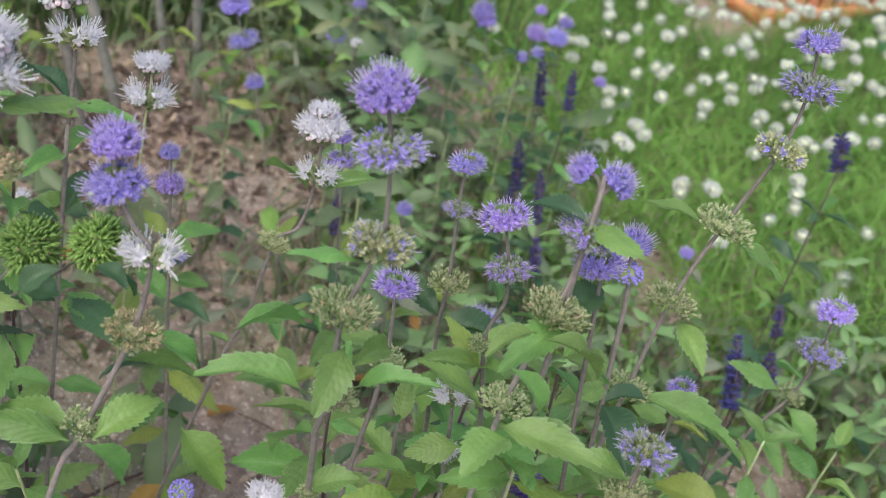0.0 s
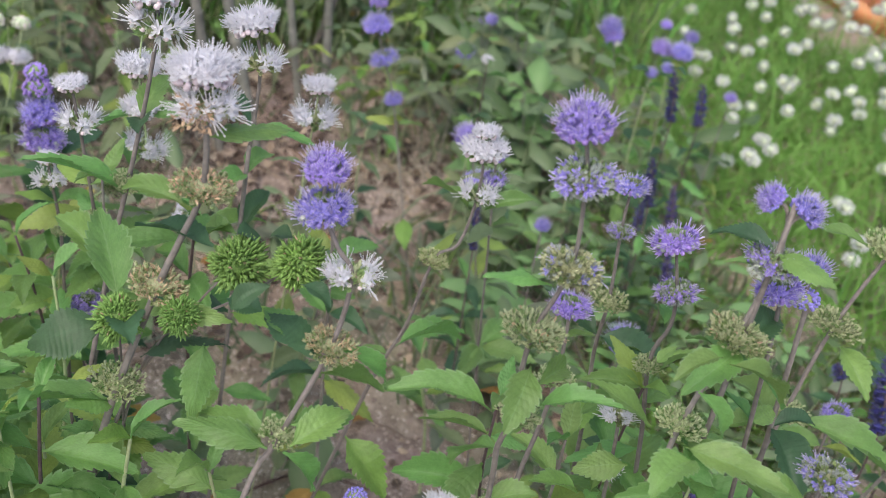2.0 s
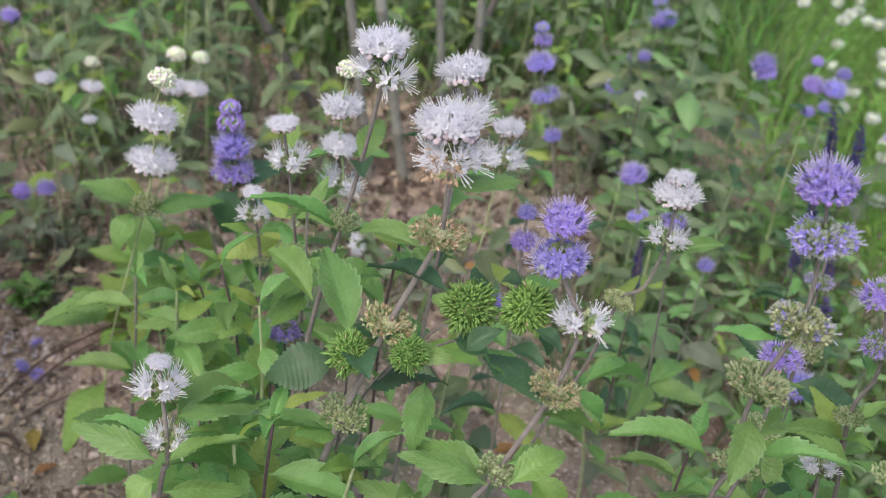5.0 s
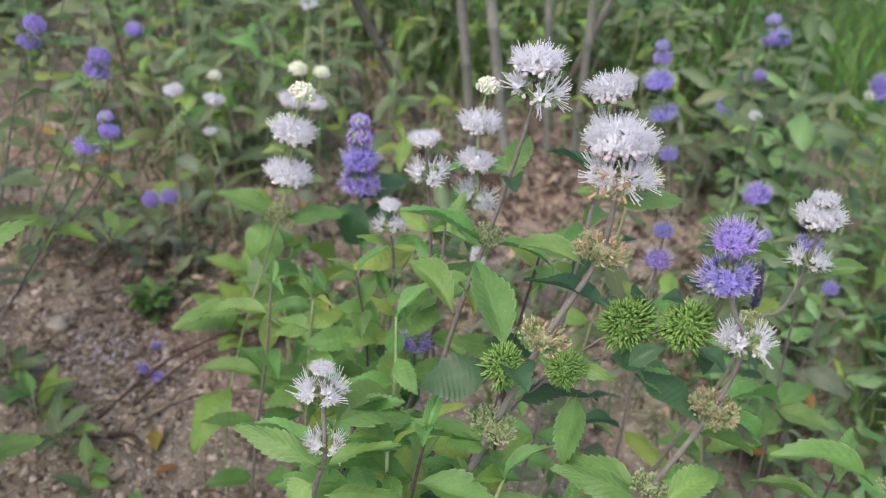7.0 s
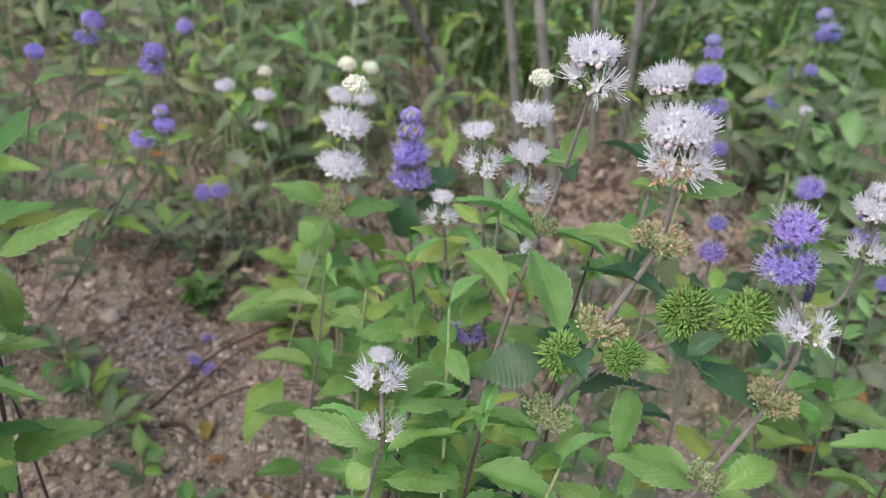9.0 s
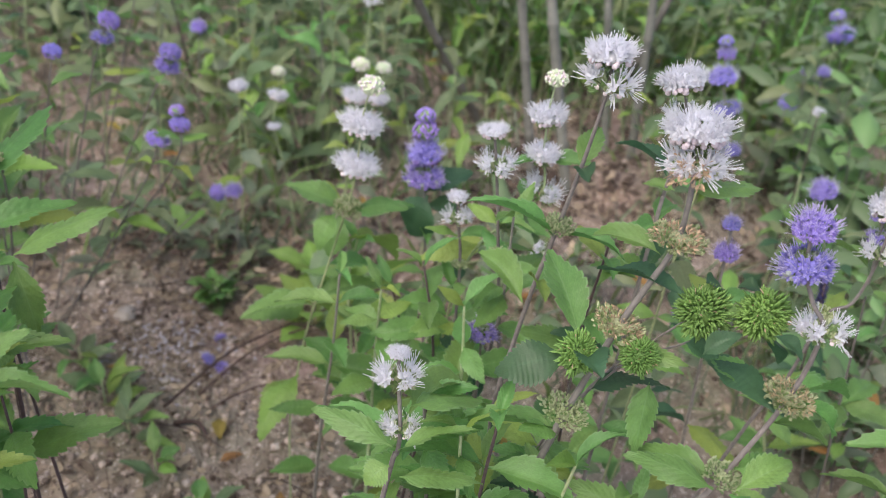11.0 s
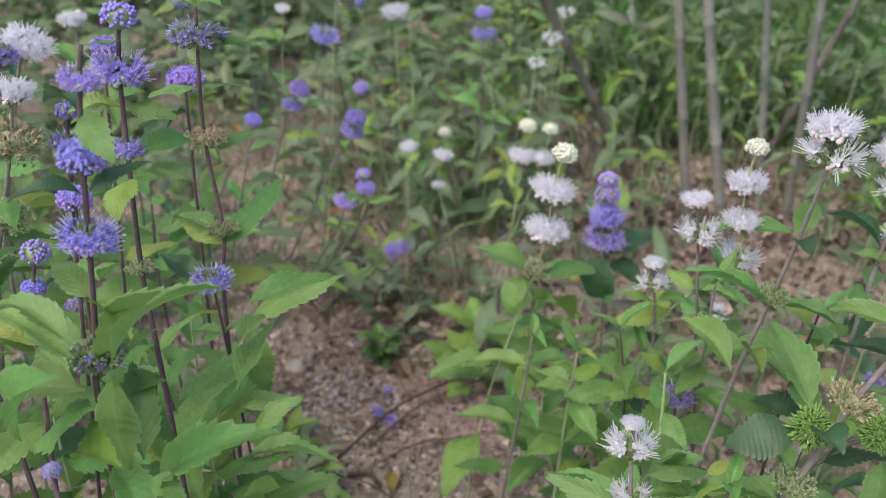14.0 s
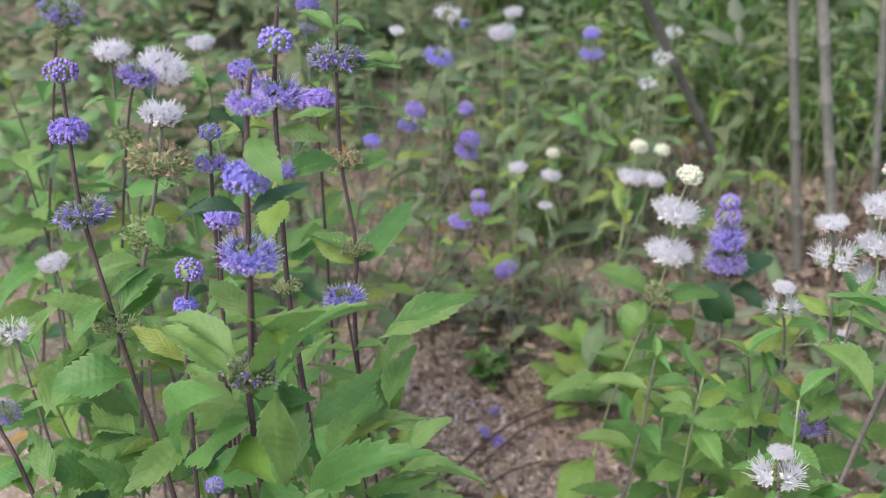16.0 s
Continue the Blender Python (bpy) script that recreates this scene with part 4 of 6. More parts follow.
shrub_stem('w', [(-0.224, 0.580, 0.668, 'W', 0.0427), (-0.221, 0.576, 0.644, 'V', 0.0539), (-0.226, 0.568, 0.597, '.', 0.0000), (-0.235, 0.559, 0.540, 'g', 0.0243), (-0.247, 0.548, 0.469, '.', 0.0000), (-0.264, 0.524, 0.322, '.', 0.0000)],
           [((-0.236, 0.557, 0.530), (-0.297, 0.538, 0.556), 0.0169, 'b'), ((-0.232, 0.558, 0.532), (-0.185, 0.555, 0.527), 0.0169, 'b'), ((-0.250, 0.548, 0.473), (-0.295, 0.580, 0.484), 0.0215, 'b')], 1, 1.1)
shrub_stem('w', [(-0.178, 0.637, 0.634, 'W', 0.0423), (-0.169, 0.632, 0.603, 'V', 0.0424), (-0.171, 0.623, 0.544, '.', 0.0000), (-0.172, 0.619, 0.522, '.', 0.0000)],
           [((-0.164, 0.624, 0.550), (-0.188, 0.623, 0.550), 0.0140, 'b')], 1, 1.0)
shrub_stem('u', [(-0.132, 0.433, 0.591, 'U', 0.0335), (-0.158, 0.446, 0.545, '.', 0.0000), (-0.196, 0.45, 0.47, '.', 0.0000)],
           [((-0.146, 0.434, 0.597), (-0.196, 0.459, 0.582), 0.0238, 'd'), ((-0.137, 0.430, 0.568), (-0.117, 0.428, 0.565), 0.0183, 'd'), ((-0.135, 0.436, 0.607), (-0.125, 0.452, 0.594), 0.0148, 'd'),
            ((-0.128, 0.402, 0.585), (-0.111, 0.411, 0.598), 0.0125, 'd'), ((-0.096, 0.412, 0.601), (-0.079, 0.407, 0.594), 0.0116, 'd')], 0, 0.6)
shrub_stem('u', [(-0.159, 0.421, 0.558, 'U', 0.0245), (-0.176, 0.438, 0.52, '.', 0.0000), (-0.197, 0.448, 0.46, '.', 0.0000)],
           [], 0, 0.6)
shrub_stem('u', [(-0.194, 0.424, 0.546, 'U', 0.0285), (-0.197, 0.437, 0.49, '.', 0.0000), (-0.202, 0.45, 0.44, '.', 0.0000)],
           [((-0.200, 0.423, 0.541), (-0.239, 0.411, 0.524), 0.0296, 'd'), ((-0.190, 0.424, 0.543), (-0.176, 0.396, 0.555), 0.0218, 'd')], 0, 0.6)
shrub_stem('u', [(-0.100, 0.438, 0.595, 'U', 0.0320), (-0.125, 0.452, 0.56, '.', 0.0000), (-0.192, 0.455, 0.48, '.', 0.0000)],
           [((-0.096, 0.436, 0.583), (-0.084, 0.444, 0.559), 0.0182, 'd'), ((-0.106, 0.440, 0.608), (-0.118, 0.439, 0.607), 0.0133, 'd')], 0, 0.6)
shrub_stem('w', [(-0.442, 0.734, 0.521, 'C', 0.0266), (-0.448, 0.729, 0.487, 'W', 0.0495), (-0.448, 0.722, 0.447, 'W', 0.0489), (-0.454, 0.715, 0.400, 'g', 0.0337), (-0.477, 0.698, 0.294, '.', 0.0000), (-0.487, 0.689, 0.237, '.', 0.0000), (-0.495, 0.674, 0.148, '.', 0.0000), (-0.489, 0.660, 0.057, '.', 0.0000)],
           [((-0.456, 0.714, 0.397), (-0.514, 0.707, 0.413), 0.0338, 'b'), ((-0.464, 0.713, 0.392), (-0.471, 0.689, 0.361), 0.0274, 'k'), ((-0.453, 0.714, 0.394), (-0.400, 0.736, 0.401), 0.0218, 'k'),
            ((-0.480, 0.697, 0.286), (-0.533, 0.644, 0.291), 0.0403, 'b'), ((-0.481, 0.698, 0.296), (-0.421, 0.749, 0.286), 0.0258, 'k'), ((-0.489, 0.697, 0.290), (-0.466, 0.724, 0.247), 0.0259, 'y'),
            ((-0.490, 0.683, 0.201), (-0.501, 0.614, 0.164), 0.0371, 'y'), ((-0.488, 0.690, 0.247), (-0.433, 0.675, 0.201), 0.0411, 'b'), ((-0.470, 0.704, 0.334), (-0.425, 0.757, 0.298), 0.0225, 'k'),
            ((-0.486, 0.688, 0.230), (-0.470, 0.722, 0.200), 0.0354, 'y'), ((-0.499, 0.724, 0.262), (-0.546, 0.666, 0.270), 0.0393, 'k'), ((-0.487, 0.787, 0.343), (-0.531, 0.779, 0.363), 0.0268, 'y')] + [((-0.488, 0.783, 0.339), (-0.492, 0.765, 0.296), 0.0369, 'b'), ((-0.477, 0.787, 0.336), (-0.419, 0.822, 0.345), 0.0250, 'k'), ((-0.487, 0.733, 0.267), (-0.422, 0.773, 0.278), 0.0250, 'y'),
            ((-0.440, 0.767, 0.282), (-0.381, 0.801, 0.232), 0.0214, 'b'), ((-0.490, 0.707, 0.233), (-0.434, 0.687, 0.184), 0.0429, 'b'), ((-0.494, 0.680, 0.198), (-0.504, 0.629, 0.170), 0.0393, 'y'),
            ((-0.435, 0.717, 0.208), (-0.366, 0.771, 0.181), 0.0262, 'y'), ((-0.418, 0.696, 0.167), (-0.362, 0.716, 0.155), 0.0298, 'b'), ((-0.477, 0.774, 0.319), (-0.439, 0.832, 0.262), 0.0238, 'y')], 0, 0.98)
shrub_stem('p', [(-0.423, 0.845, 0.442, 'B', 0.0233), (-0.421, 0.842, 0.427, 'B', 0.0304), (-0.418, 0.838, 0.403, 'P', 0.0443), (-0.416, 0.834, 0.375, 'R', 0.0526), (-0.411, 0.829, 0.343, '.', 0.0000)],
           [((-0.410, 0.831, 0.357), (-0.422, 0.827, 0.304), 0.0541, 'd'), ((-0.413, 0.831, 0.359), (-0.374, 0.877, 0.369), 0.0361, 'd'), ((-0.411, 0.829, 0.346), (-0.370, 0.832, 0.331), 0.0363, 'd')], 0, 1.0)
shrub_stem('w', [(-0.310, 0.654, 0.551, 'W', 0.0279), (-0.303, 0.649, 0.520, 'V', 0.0447), (-0.290, 0.638, 0.448, 'g', 0.0189), (-0.267, 0.615, 0.308, '.', 0.0000)],
           [((-0.300, 0.648, 0.512), (-0.318, 0.644, 0.515), 0.0091, 'b')], 1, 1.0)
shrub_stem('w', [(-0.336, 0.665, 0.475, 'W', 0.0217), (-0.333, 0.662, 0.454, 'V', 0.0365), (-0.325, 0.655, 0.413, 'g', 0.0149), (-0.320, 0.641, 0.321, '.', 0.0000)],
           [], 1, 1.0)
shrub_stem('w', [(-0.276, 0.714, 0.575, 'C', 0.0217), (-0.278, 0.709, 0.547, 'W', 0.0413), (-0.276, 0.704, 0.513, 'W', 0.0382), (-0.271, 0.698, 0.475, 'V', 0.0477), (-0.297, 0.692, 0.441, 'g', 0.0249), (-0.327, 0.684, 0.393, '.', 0.0000)],
           [((-0.310, 0.692, 0.443), (-0.251, 0.659, 0.458), 0.0250, 'b')], 1, 0.98)
shrub_stem('w', [(-0.291, 0.385, 0.545, 'W', 0.0166), (-0.289, 0.382, 0.526, 'V', 0.0403), (-0.284, 0.376, 0.493, 'V', 0.0327), (-0.284, 0.373, 0.475, '.', 0.0000), (-0.288, 0.369, 0.451, '.', 0.0000)],
           [((-0.285, 0.375, 0.488), (-0.340, 0.381, 0.485), 0.0173, 'b'), ((-0.283, 0.375, 0.486), (-0.240, 0.409, 0.479), 0.0155, 'b'), ((-0.280, 0.378, 0.506), (-0.256, 0.442, 0.478), 0.0204, 'b'),
            ((-0.282, 0.356, 0.499), (-0.335, 0.361, 0.504), 0.0147, 'b'), ((-0.278, 0.356, 0.497), (-0.238, 0.382, 0.504), 0.0147, 'b'), ((-0.281, 0.350, 0.489), (-0.292, 0.340, 0.479), 0.0191, 'b'),
            ((-0.277, 0.372, 0.519), (-0.246, 0.428, 0.483), 0.0223, 'b'), ((-0.274, 0.348, 0.485), (-0.227, 0.359, 0.487), 0.0239, 'b')], 0, 1.0)
shrub_stem('w', [(-0.606, 1.139, 0.332, 'C', 0.0277), (-0.609, 1.133, 0.291, 'W', 0.0453), (-0.611, 1.115, 0.181, '.', 0.0000)],
           [], 1, 1.0)
shrub_stem('w', [(-0.576, 1.148, 0.330, 'C', 0.0247), (-0.581, 1.141, 0.289, 'W', 0.0391), (-0.617, 1.116, 0.131, '.', 0.0000)],
           [], 1, 1.0)
shrub_stem('w', [(-0.760, 1.083, 0.292, 'W', 0.0312)],
           [], 1, 1.0)
shrub_stem('w', [(-0.742, 1.170, 0.277, 'C', 0.0230), (-0.741, 1.165, 0.245, 'W', 0.0348), (-0.745, 1.157, 0.196, 'W', 0.0252), (-0.720, 1.146, 0.125, '.', 0.0000)],
           [], 1, 1.0)
shrub_stem('w', [(-0.290, 0.862, 0.298, 'V', 0.0339), (-0.404, 0.853, 0.238, '.', 0.0000)],
           [], 1, 1.0)
shrub_stem('p', [(-0.291, 0.621, 0.374, 'R', 0.0342)],
           [], 1, 1.0)
shrub_stem('p', [(-0.637, 0.479, 0.754, 'Q', 0.0302), (-0.636, 0.469, 0.693, 'L', 0.0438), (-0.630, 0.457, 0.621, 'T', 0.0301), (-0.615, 0.447, 0.555, 'g', 0.0230), (-0.615, 0.439, 0.507, '.', 0.0000), (-0.605, 0.424, 0.409, '.', 0.0000)],
           [((-0.634, 0.467, 0.683), (-0.595, 0.489, 0.685), 0.0118, 'k'), ((-0.617, 0.445, 0.541), (-0.597, 0.505, 0.574), 0.0401, 'k'), ((-0.620, 0.446, 0.550), (-0.663, 0.450, 0.550), 0.0252, 'b'),
            ((-0.629, 0.456, 0.614), (-0.611, 0.494, 0.615), 0.0143, 'k'), ((-0.583, 0.421, 0.501), (-0.525, 0.469, 0.528), 0.0216, 'b'), ((-0.582, 0.419, 0.497), (-0.567, 0.413, 0.442), 0.0257, 'k'),
            ((-0.582, 0.381, 0.445), (-0.535, 0.408, 0.450), 0.0174, 'k'), ((-0.587, 0.377, 0.442), (-0.588, 0.422, 0.451), 0.0208, 'b'), ((-0.576, 0.377, 0.435), (-0.536, 0.366, 0.428), 0.0249, 'k')], 1, 1.1)
shrub_stem('p', [(-0.612, 0.423, 0.525, 'R', 0.0367)],
           [], 0, 1.0)
shrub_stem('p', [(-0.584, 0.340, 0.778, '.', 0.0000), (-0.585, 0.337, 0.759, 'B', 0.0220), (-0.586, 0.332, 0.728, 'R', 0.0391), (-0.583, 0.325, 0.685, 'R', 0.0242), (-0.577, 0.314, 0.615, 'g', 0.0168), (-0.568, 0.306, 0.566, '.', 0.0000), (-0.552, 0.292, 0.480, '.', 0.0000)],
           [((-0.581, 0.324, 0.680), (-0.564, 0.359, 0.679), 0.0161, 'b'), ((-0.506, 0.313, 0.610), (-0.474, 0.358, 0.611), 0.0161, 'k'), ((-0.504, 0.221, 0.548), (-0.432, 0.231, 0.612), 0.0239, 'k'),
            ((-0.469, 0.247, 0.565), (-0.422, 0.266, 0.564), 0.0131, 'b'), ((-0.469, 0.254, 0.575), (-0.448, 0.276, 0.593), 0.0131, 'k'), ((-0.477, 0.260, 0.588), (-0.453, 0.288, 0.577), 0.0072, 'b'),
            ((-0.517, 0.226, 0.563), (-0.546, 0.261, 0.594), 0.0251, 'k'), ((-0.504, 0.238, 0.572), (-0.501, 0.282, 0.578), 0.0179, 'k'), ((-0.486, 0.276, 0.615), (-0.490, 0.309, 0.610), 0.0119, 'b'),
            ((-0.479, 0.264, 0.596), (-0.490, 0.315, 0.600), 0.0179, 'k'), ((-0.446, 0.247, 0.553), (-0.464, 0.237, 0.548), 0.0149, 'b'), ((-0.522, 0.254, 0.598), (-0.523, 0.262, 0.536), 0.0243, 'b')] + [((-0.485, 0.241, 0.554), (-0.436, 0.245, 0.582), 0.0194, 'k'), ((-0.518, 0.254, 0.596), (-0.554, 0.258, 0.571), 0.0152, 'k')], 1, 1.1)
shrub_stem('p', [(-0.544, 0.263, 0.777, '.', 0.0000), (-0.546, 0.260, 0.760, 'R', 0.0244), (-0.547, 0.254, 0.724, 'Q', 0.0273), (-0.547, 0.248, 0.681, 'R', 0.0374), (-0.546, 0.237, 0.617, 'H', 0.0342), (-0.548, 0.235, 0.605, '.', 0.0000), (-0.541, 0.226, 0.549, '.', 0.0000)],
           [((-0.543, 0.236, 0.606), (-0.484, 0.265, 0.660), 0.0225, 'b'), ((-0.548, 0.236, 0.612), (-0.612, 0.250, 0.622), 0.0180, 'k'), ((-0.545, 0.235, 0.602), (-0.531, 0.262, 0.518), 0.0271, 'b'),
            ((-0.531, 0.211, 0.619), (-0.592, 0.224, 0.582), 0.0194, 'k'), ((-0.527, 0.208, 0.612), (-0.585, 0.216, 0.549), 0.0222, 'k'), ((-0.584, 0.212, 0.651), (-0.540, 0.215, 0.630), 0.0144, 'b'),
            ((-0.506, 0.199, 0.587), (-0.558, 0.218, 0.553), 0.0139, 'y'), ((-0.493, 0.201, 0.583), (-0.473, 0.204, 0.575), 0.0139, 'k'), ((-0.516, 0.194, 0.662), (-0.564, 0.200, 0.668), 0.0160, 'b'),
            ((-0.498, 0.196, 0.654), (-0.453, 0.223, 0.697), 0.0227, 'k'), ((-0.497, 0.196, 0.652), (-0.496, 0.195, 0.594), 0.0232, 'k'), ((-0.517, 0.185, 0.652), (-0.551, 0.184, 0.599), 0.0232, 'b')], 1, 1.1)
shrub_stem('p', [(-0.712, 0.299, 0.732, 'B', 0.0215), (-0.710, 0.293, 0.697, 'Q', 0.0267), (-0.705, 0.285, 0.646, 'L', 0.0385), (-0.684, 0.274, 0.577, 'g', 0.0256), (-0.671, 0.268, 0.538, '.', 0.0000), (-0.647, 0.257, 0.473, '.', 0.0000)],
           [((-0.683, 0.275, 0.583), (-0.732, 0.257, 0.594), 0.0195, 'k'), ((-0.681, 0.275, 0.583), (-0.679, 0.323, 0.594), 0.0212, 'b'), ((-0.680, 0.272, 0.568), (-0.624, 0.291, 0.552), 0.0285, 'k'),
            ((-0.709, 0.225, 0.527), (-0.728, 0.286, 0.533), 0.0284, 'k'), ((-0.707, 0.244, 0.551), (-0.674, 0.269, 0.507), 0.0284, 'b'), ((-0.679, 0.228, 0.509), (-0.678, 0.269, 0.490), 0.0213, 'k'),
            ((-0.644, 0.230, 0.485), (-0.671, 0.213, 0.519), 0.0284, 'b'), ((-0.709, 0.208, 0.504), (-0.712, 0.180, 0.503), 0.0284, 'k'), ((-0.689, 0.271, 0.577), (-0.731, 0.261, 0.592), 0.0176, 'k'),
            ((-0.679, 0.274, 0.574), (-0.682, 0.322, 0.587), 0.0211, 'b'), ((-0.667, 0.263, 0.549), (-0.705, 0.230, 0.548), 0.0324, 'k'), ((-0.655, 0.246, 0.517), (-0.695, 0.243, 0.504), 0.0253, 'b')] + [((-0.669, 0.222, 0.494), (-0.691, 0.200, 0.515), 0.0317, 'k')], 1, 1.1)
shrub_stem('w', [(-0.712, 0.373, 0.677, 'W', 0.0328), (-0.716, 0.367, 0.642, 'T', 0.0439), (-0.729, 0.358, 0.586, 'g', 0.0365), (-0.742, 0.347, 0.517, '.', 0.0000)],
           [], 1, 1.0)
shrub_stem('w', [(-0.881, 0.558, 0.613, 'W', 0.0515), (-0.898, 0.552, 0.575, '.', 0.0000)],
           [], 1, 1.0)
shrub_stem('w', [(-0.940, 0.555, 0.618, 'W', 0.0402), (-0.939, 0.547, 0.569, '.', 0.0000)],
           [], 1, 1.0)
shrub_stem('p', [(-0.877, 0.519, 0.615, 'R', 0.0390), (-0.894, 0.510, 0.560, 'g', 0.0303)],
           [], 1, 1.0)
shrub_stem('p', [(-0.706, 0.409, 0.647, 'B', 0.0178), (-0.705, 0.405, 0.624, 'R', 0.0280), (-0.704, 0.398, 0.577, '.', 0.0000)],
           [], 1, 1.0)
shrub_stem('p', [(-0.641, 0.337, 0.633, 'Q', 0.0249), (-0.643, 0.330, 0.588, '.', 0.0000)],
           [], 1, 1.0)
shrub_stem('p', [(-0.617, 0.277, 0.636, 'B', 0.0185), (-0.621, 0.273, 0.612, 'Q', 0.0165), (-0.622, 0.267, 0.574, '.', 0.0000)],
           [], 1, 1.0)
shrub_stem('p', [(-0.725, 0.398, 0.483, 'B', 0.0169)],
           [], 1, 1.0)
shrub_stem('p', [(-0.748, 0.503, 0.651, 'Q', 0.0265), (-0.748, 0.495, 0.603, '.', 0.0000)],
           [], 1, 1.0)
shrub_stem('p', [(-0.709, 0.544, 0.616, 'Q', 0.0346), (-0.704, 0.535, 0.559, '.', 0.0000)],
           [], 1, 1.0)
shrub_stem('w', [(-0.882, 0.393, 0.498, 'W', 0.0292)],
           [], 1, 1.0)
shrub_stem('w', [(-0.799, 0.282, 0.524, 'V', 0.0327)],
           [], 1, 1.0)
shrub_stem('p', [(-0.518, 0.169, 0.608, 'B', 0.0101)],
           [], 0, 1.0)
shrub_stem('p', [(-0.702, 0.196, 0.558, 'L', 0.0200), (-0.709, 0.194, 0.543, '.', 0.0000), (-0.687, 0.188, 0.503, '.', 0.0000)],
           [], 1, 1.0)
shrub_stem('p', [(-1.044, 0.598, 0.624, 'L', 0.0471), (-1.053, 0.595, 0.603, 'g', 0.0253)],
           [], 1, 1.0)
shrub_stem('w', [(-0.948, 0.684, 0.580, 'W', 0.0320)],
           [], 1, 1.0)
shrub_stem('p', [(-0.831, 0.713, 0.627, 'Q', 0.0266), (-0.831, 0.710, 0.604, 'L', 0.0224)],
           [], 1, 1.0)
shrub_stem('w', [(-0.894, 0.990, 0.500, 'W', 0.0231)],
           [], 1, 1.0)
shrub_stem('w', [(-0.886, 1.115, 0.480, 'V', 0.0466)],
           [], 1, 1.0)
shrub_stem('p', [(-0.839, 0.998, 0.469, 'R', 0.0433)],
           [], 1, 1.0, (-0.98, 1.0))
shrub_stem('p', [(-0.802, 0.871, 0.456, 'Q', 0.0279), (-0.811, 0.867, 0.434, 'R', 0.0295), (-0.825, 0.860, 0.392, '.', 0.0000)],
           [], 1, 1.0, (-0.95, 0.88))
shrub_stem('p', [(-0.737, 0.885, 0.427, 'Q', 0.0279), (-0.741, 0.882, 0.409, 'R', 0.0335), (-0.757, 0.877, 0.378, '.', 0.0000)],
           [], 1, 1.0, (-0.94, 0.90))
shrub_stem('p', [(-0.991, 1.384, 0.208, 'P', 0.0347)],
           [], 1, 1.0)
shrub_stem('p', [(-0.791, 0.755, 0.469, 'Q', 0.0220)],
           [], 1, 1.0, (-0.90, 0.74))
shrub_stem('p', [(-0.695, 0.820, 0.394, 'B', 0.0191), (-0.690, 0.817, 0.380, 'Q', 0.0256), (-0.697, 0.809, 0.328, '.', 0.0000)],
           [], 1, 1.0, (-0.93, 0.86))
shrub_stem('p', [(-0.705, 0.795, 0.368, 'R', 0.0319), (-0.719, 0.788, 0.319, '.', 0.0000)],
           [], 1, 1.0, (-0.92, 0.85))
shrub_stem('p', [(-0.700, 0.906, 0.238, 'P', 0.0252)],
           [], 1, 1.0, (-0.90, 1.02))
shrub_stem('p', [(-0.767, 1.377, 0.385, 'P', 0.0337), (-0.764, 1.372, 0.354, 'R', 0.0447)],
           [], 1, 1.0)
shrub_stem('w', [(-0.934, 1.402, 0.356, 'W', 0.0519)],
           [], 1, 1.0)
shrub_stem('w', [(-0.964, 1.516, 0.350, 'W', 0.0399)],
           [], 1, 1.0)
shrub_stem('w', [(-0.636, 1.316, 0.389, 'V', 0.0399)],
           [], 1, 1.0)
shrub_stem('w', [(-0.633, 1.242, 0.378, 'V', 0.0338)],
           [], 1, 1.0)
shrub_stem('w', [(-0.679, 1.533, 0.349, 'V', 0.0377)],
           [], 1, 1.0)
shrub_stem('p', [(-0.150, 1.177, 0.449, 'B', 0.0205), (-0.146, 1.175, 0.433, 'P', 0.0289), (-0.143, 1.170, 0.405, 'P', 0.0431), (-0.129, 1.164, 0.365, 'R', 0.0436), (-0.110, 1.156, 0.317, 'P', 0.0285)],
           [], 1, 1.0)
shrub_stem('p', [(0.006, 0.765, 0.491, 'P', 0.0233), (0.010, 0.762, 0.469, 'R', 0.0283)],
           [], 1, 1.0)
shrub_stem('p', [(0.188, 1.547, 0.308, 'P', 0.0444), (0.196, 1.545, 0.293, 'P', 0.0401)],
           [], 1, 1.0)
shrub_stem('p', [(0.301, 1.667, 0.239, 'P', 0.0437)],
           [], 1, 1.0)
shrub_stem('p', [(0.336, 1.663, 0.239, 'P', 0.0485)],
           [], 1, 1.0)
shrub_stem('p', [(0.358, 1.725, 0.244, 'P', 0.0319)],
           [], 1, 1.0)
shrub_stem('p', [(0.311, 1.738, 0.253, 'P', 0.0260)],
           [], 1, 1.0)
shrub_stem('p', [(0.363, 1.392, 0.297, 'P', 0.0233)],
           [], 1, 1.0)
shrub_stem('p', [(-0.031, 1.522, 0.229, 'P', 0.0355)],
           [], 1, 1.0)
shrub_stem('p', [(-0.004, 1.647, 0.237, 'P', 0.0283)],
           [], 1, 1.0)
shrub_stem('p', [(0.085, 0.948, 0.310, 'P', 0.0220)],
           [], 1, 1.0)
shrub_stem('p', [(0.461, 1.084, 0.228, 'P', 0.0231)],
           [], 1, 1.0)
shrub_stem('p', [(0.017, 1.682, 0.327, 'B', 0.0281), (0.031, 1.677, 0.296, 'P', 0.0519)],
           [], 1, 1.0)
shrub_stem('p', [(-0.002, 1.442, 0.325, 'P', 0.0250)],
           [], 1, 1.0)
shrub_stem('p', [(-0.014, 0.982, 0.384, 'P', 0.0366), (0.002, 0.975, 0.337, 'R', 0.0279)],
           [], 1, 1.0)
shrub_stem('p', [(-0.317, 0.656, 0.337, 'R', 0.0152)],
           [], 1, 1.0)
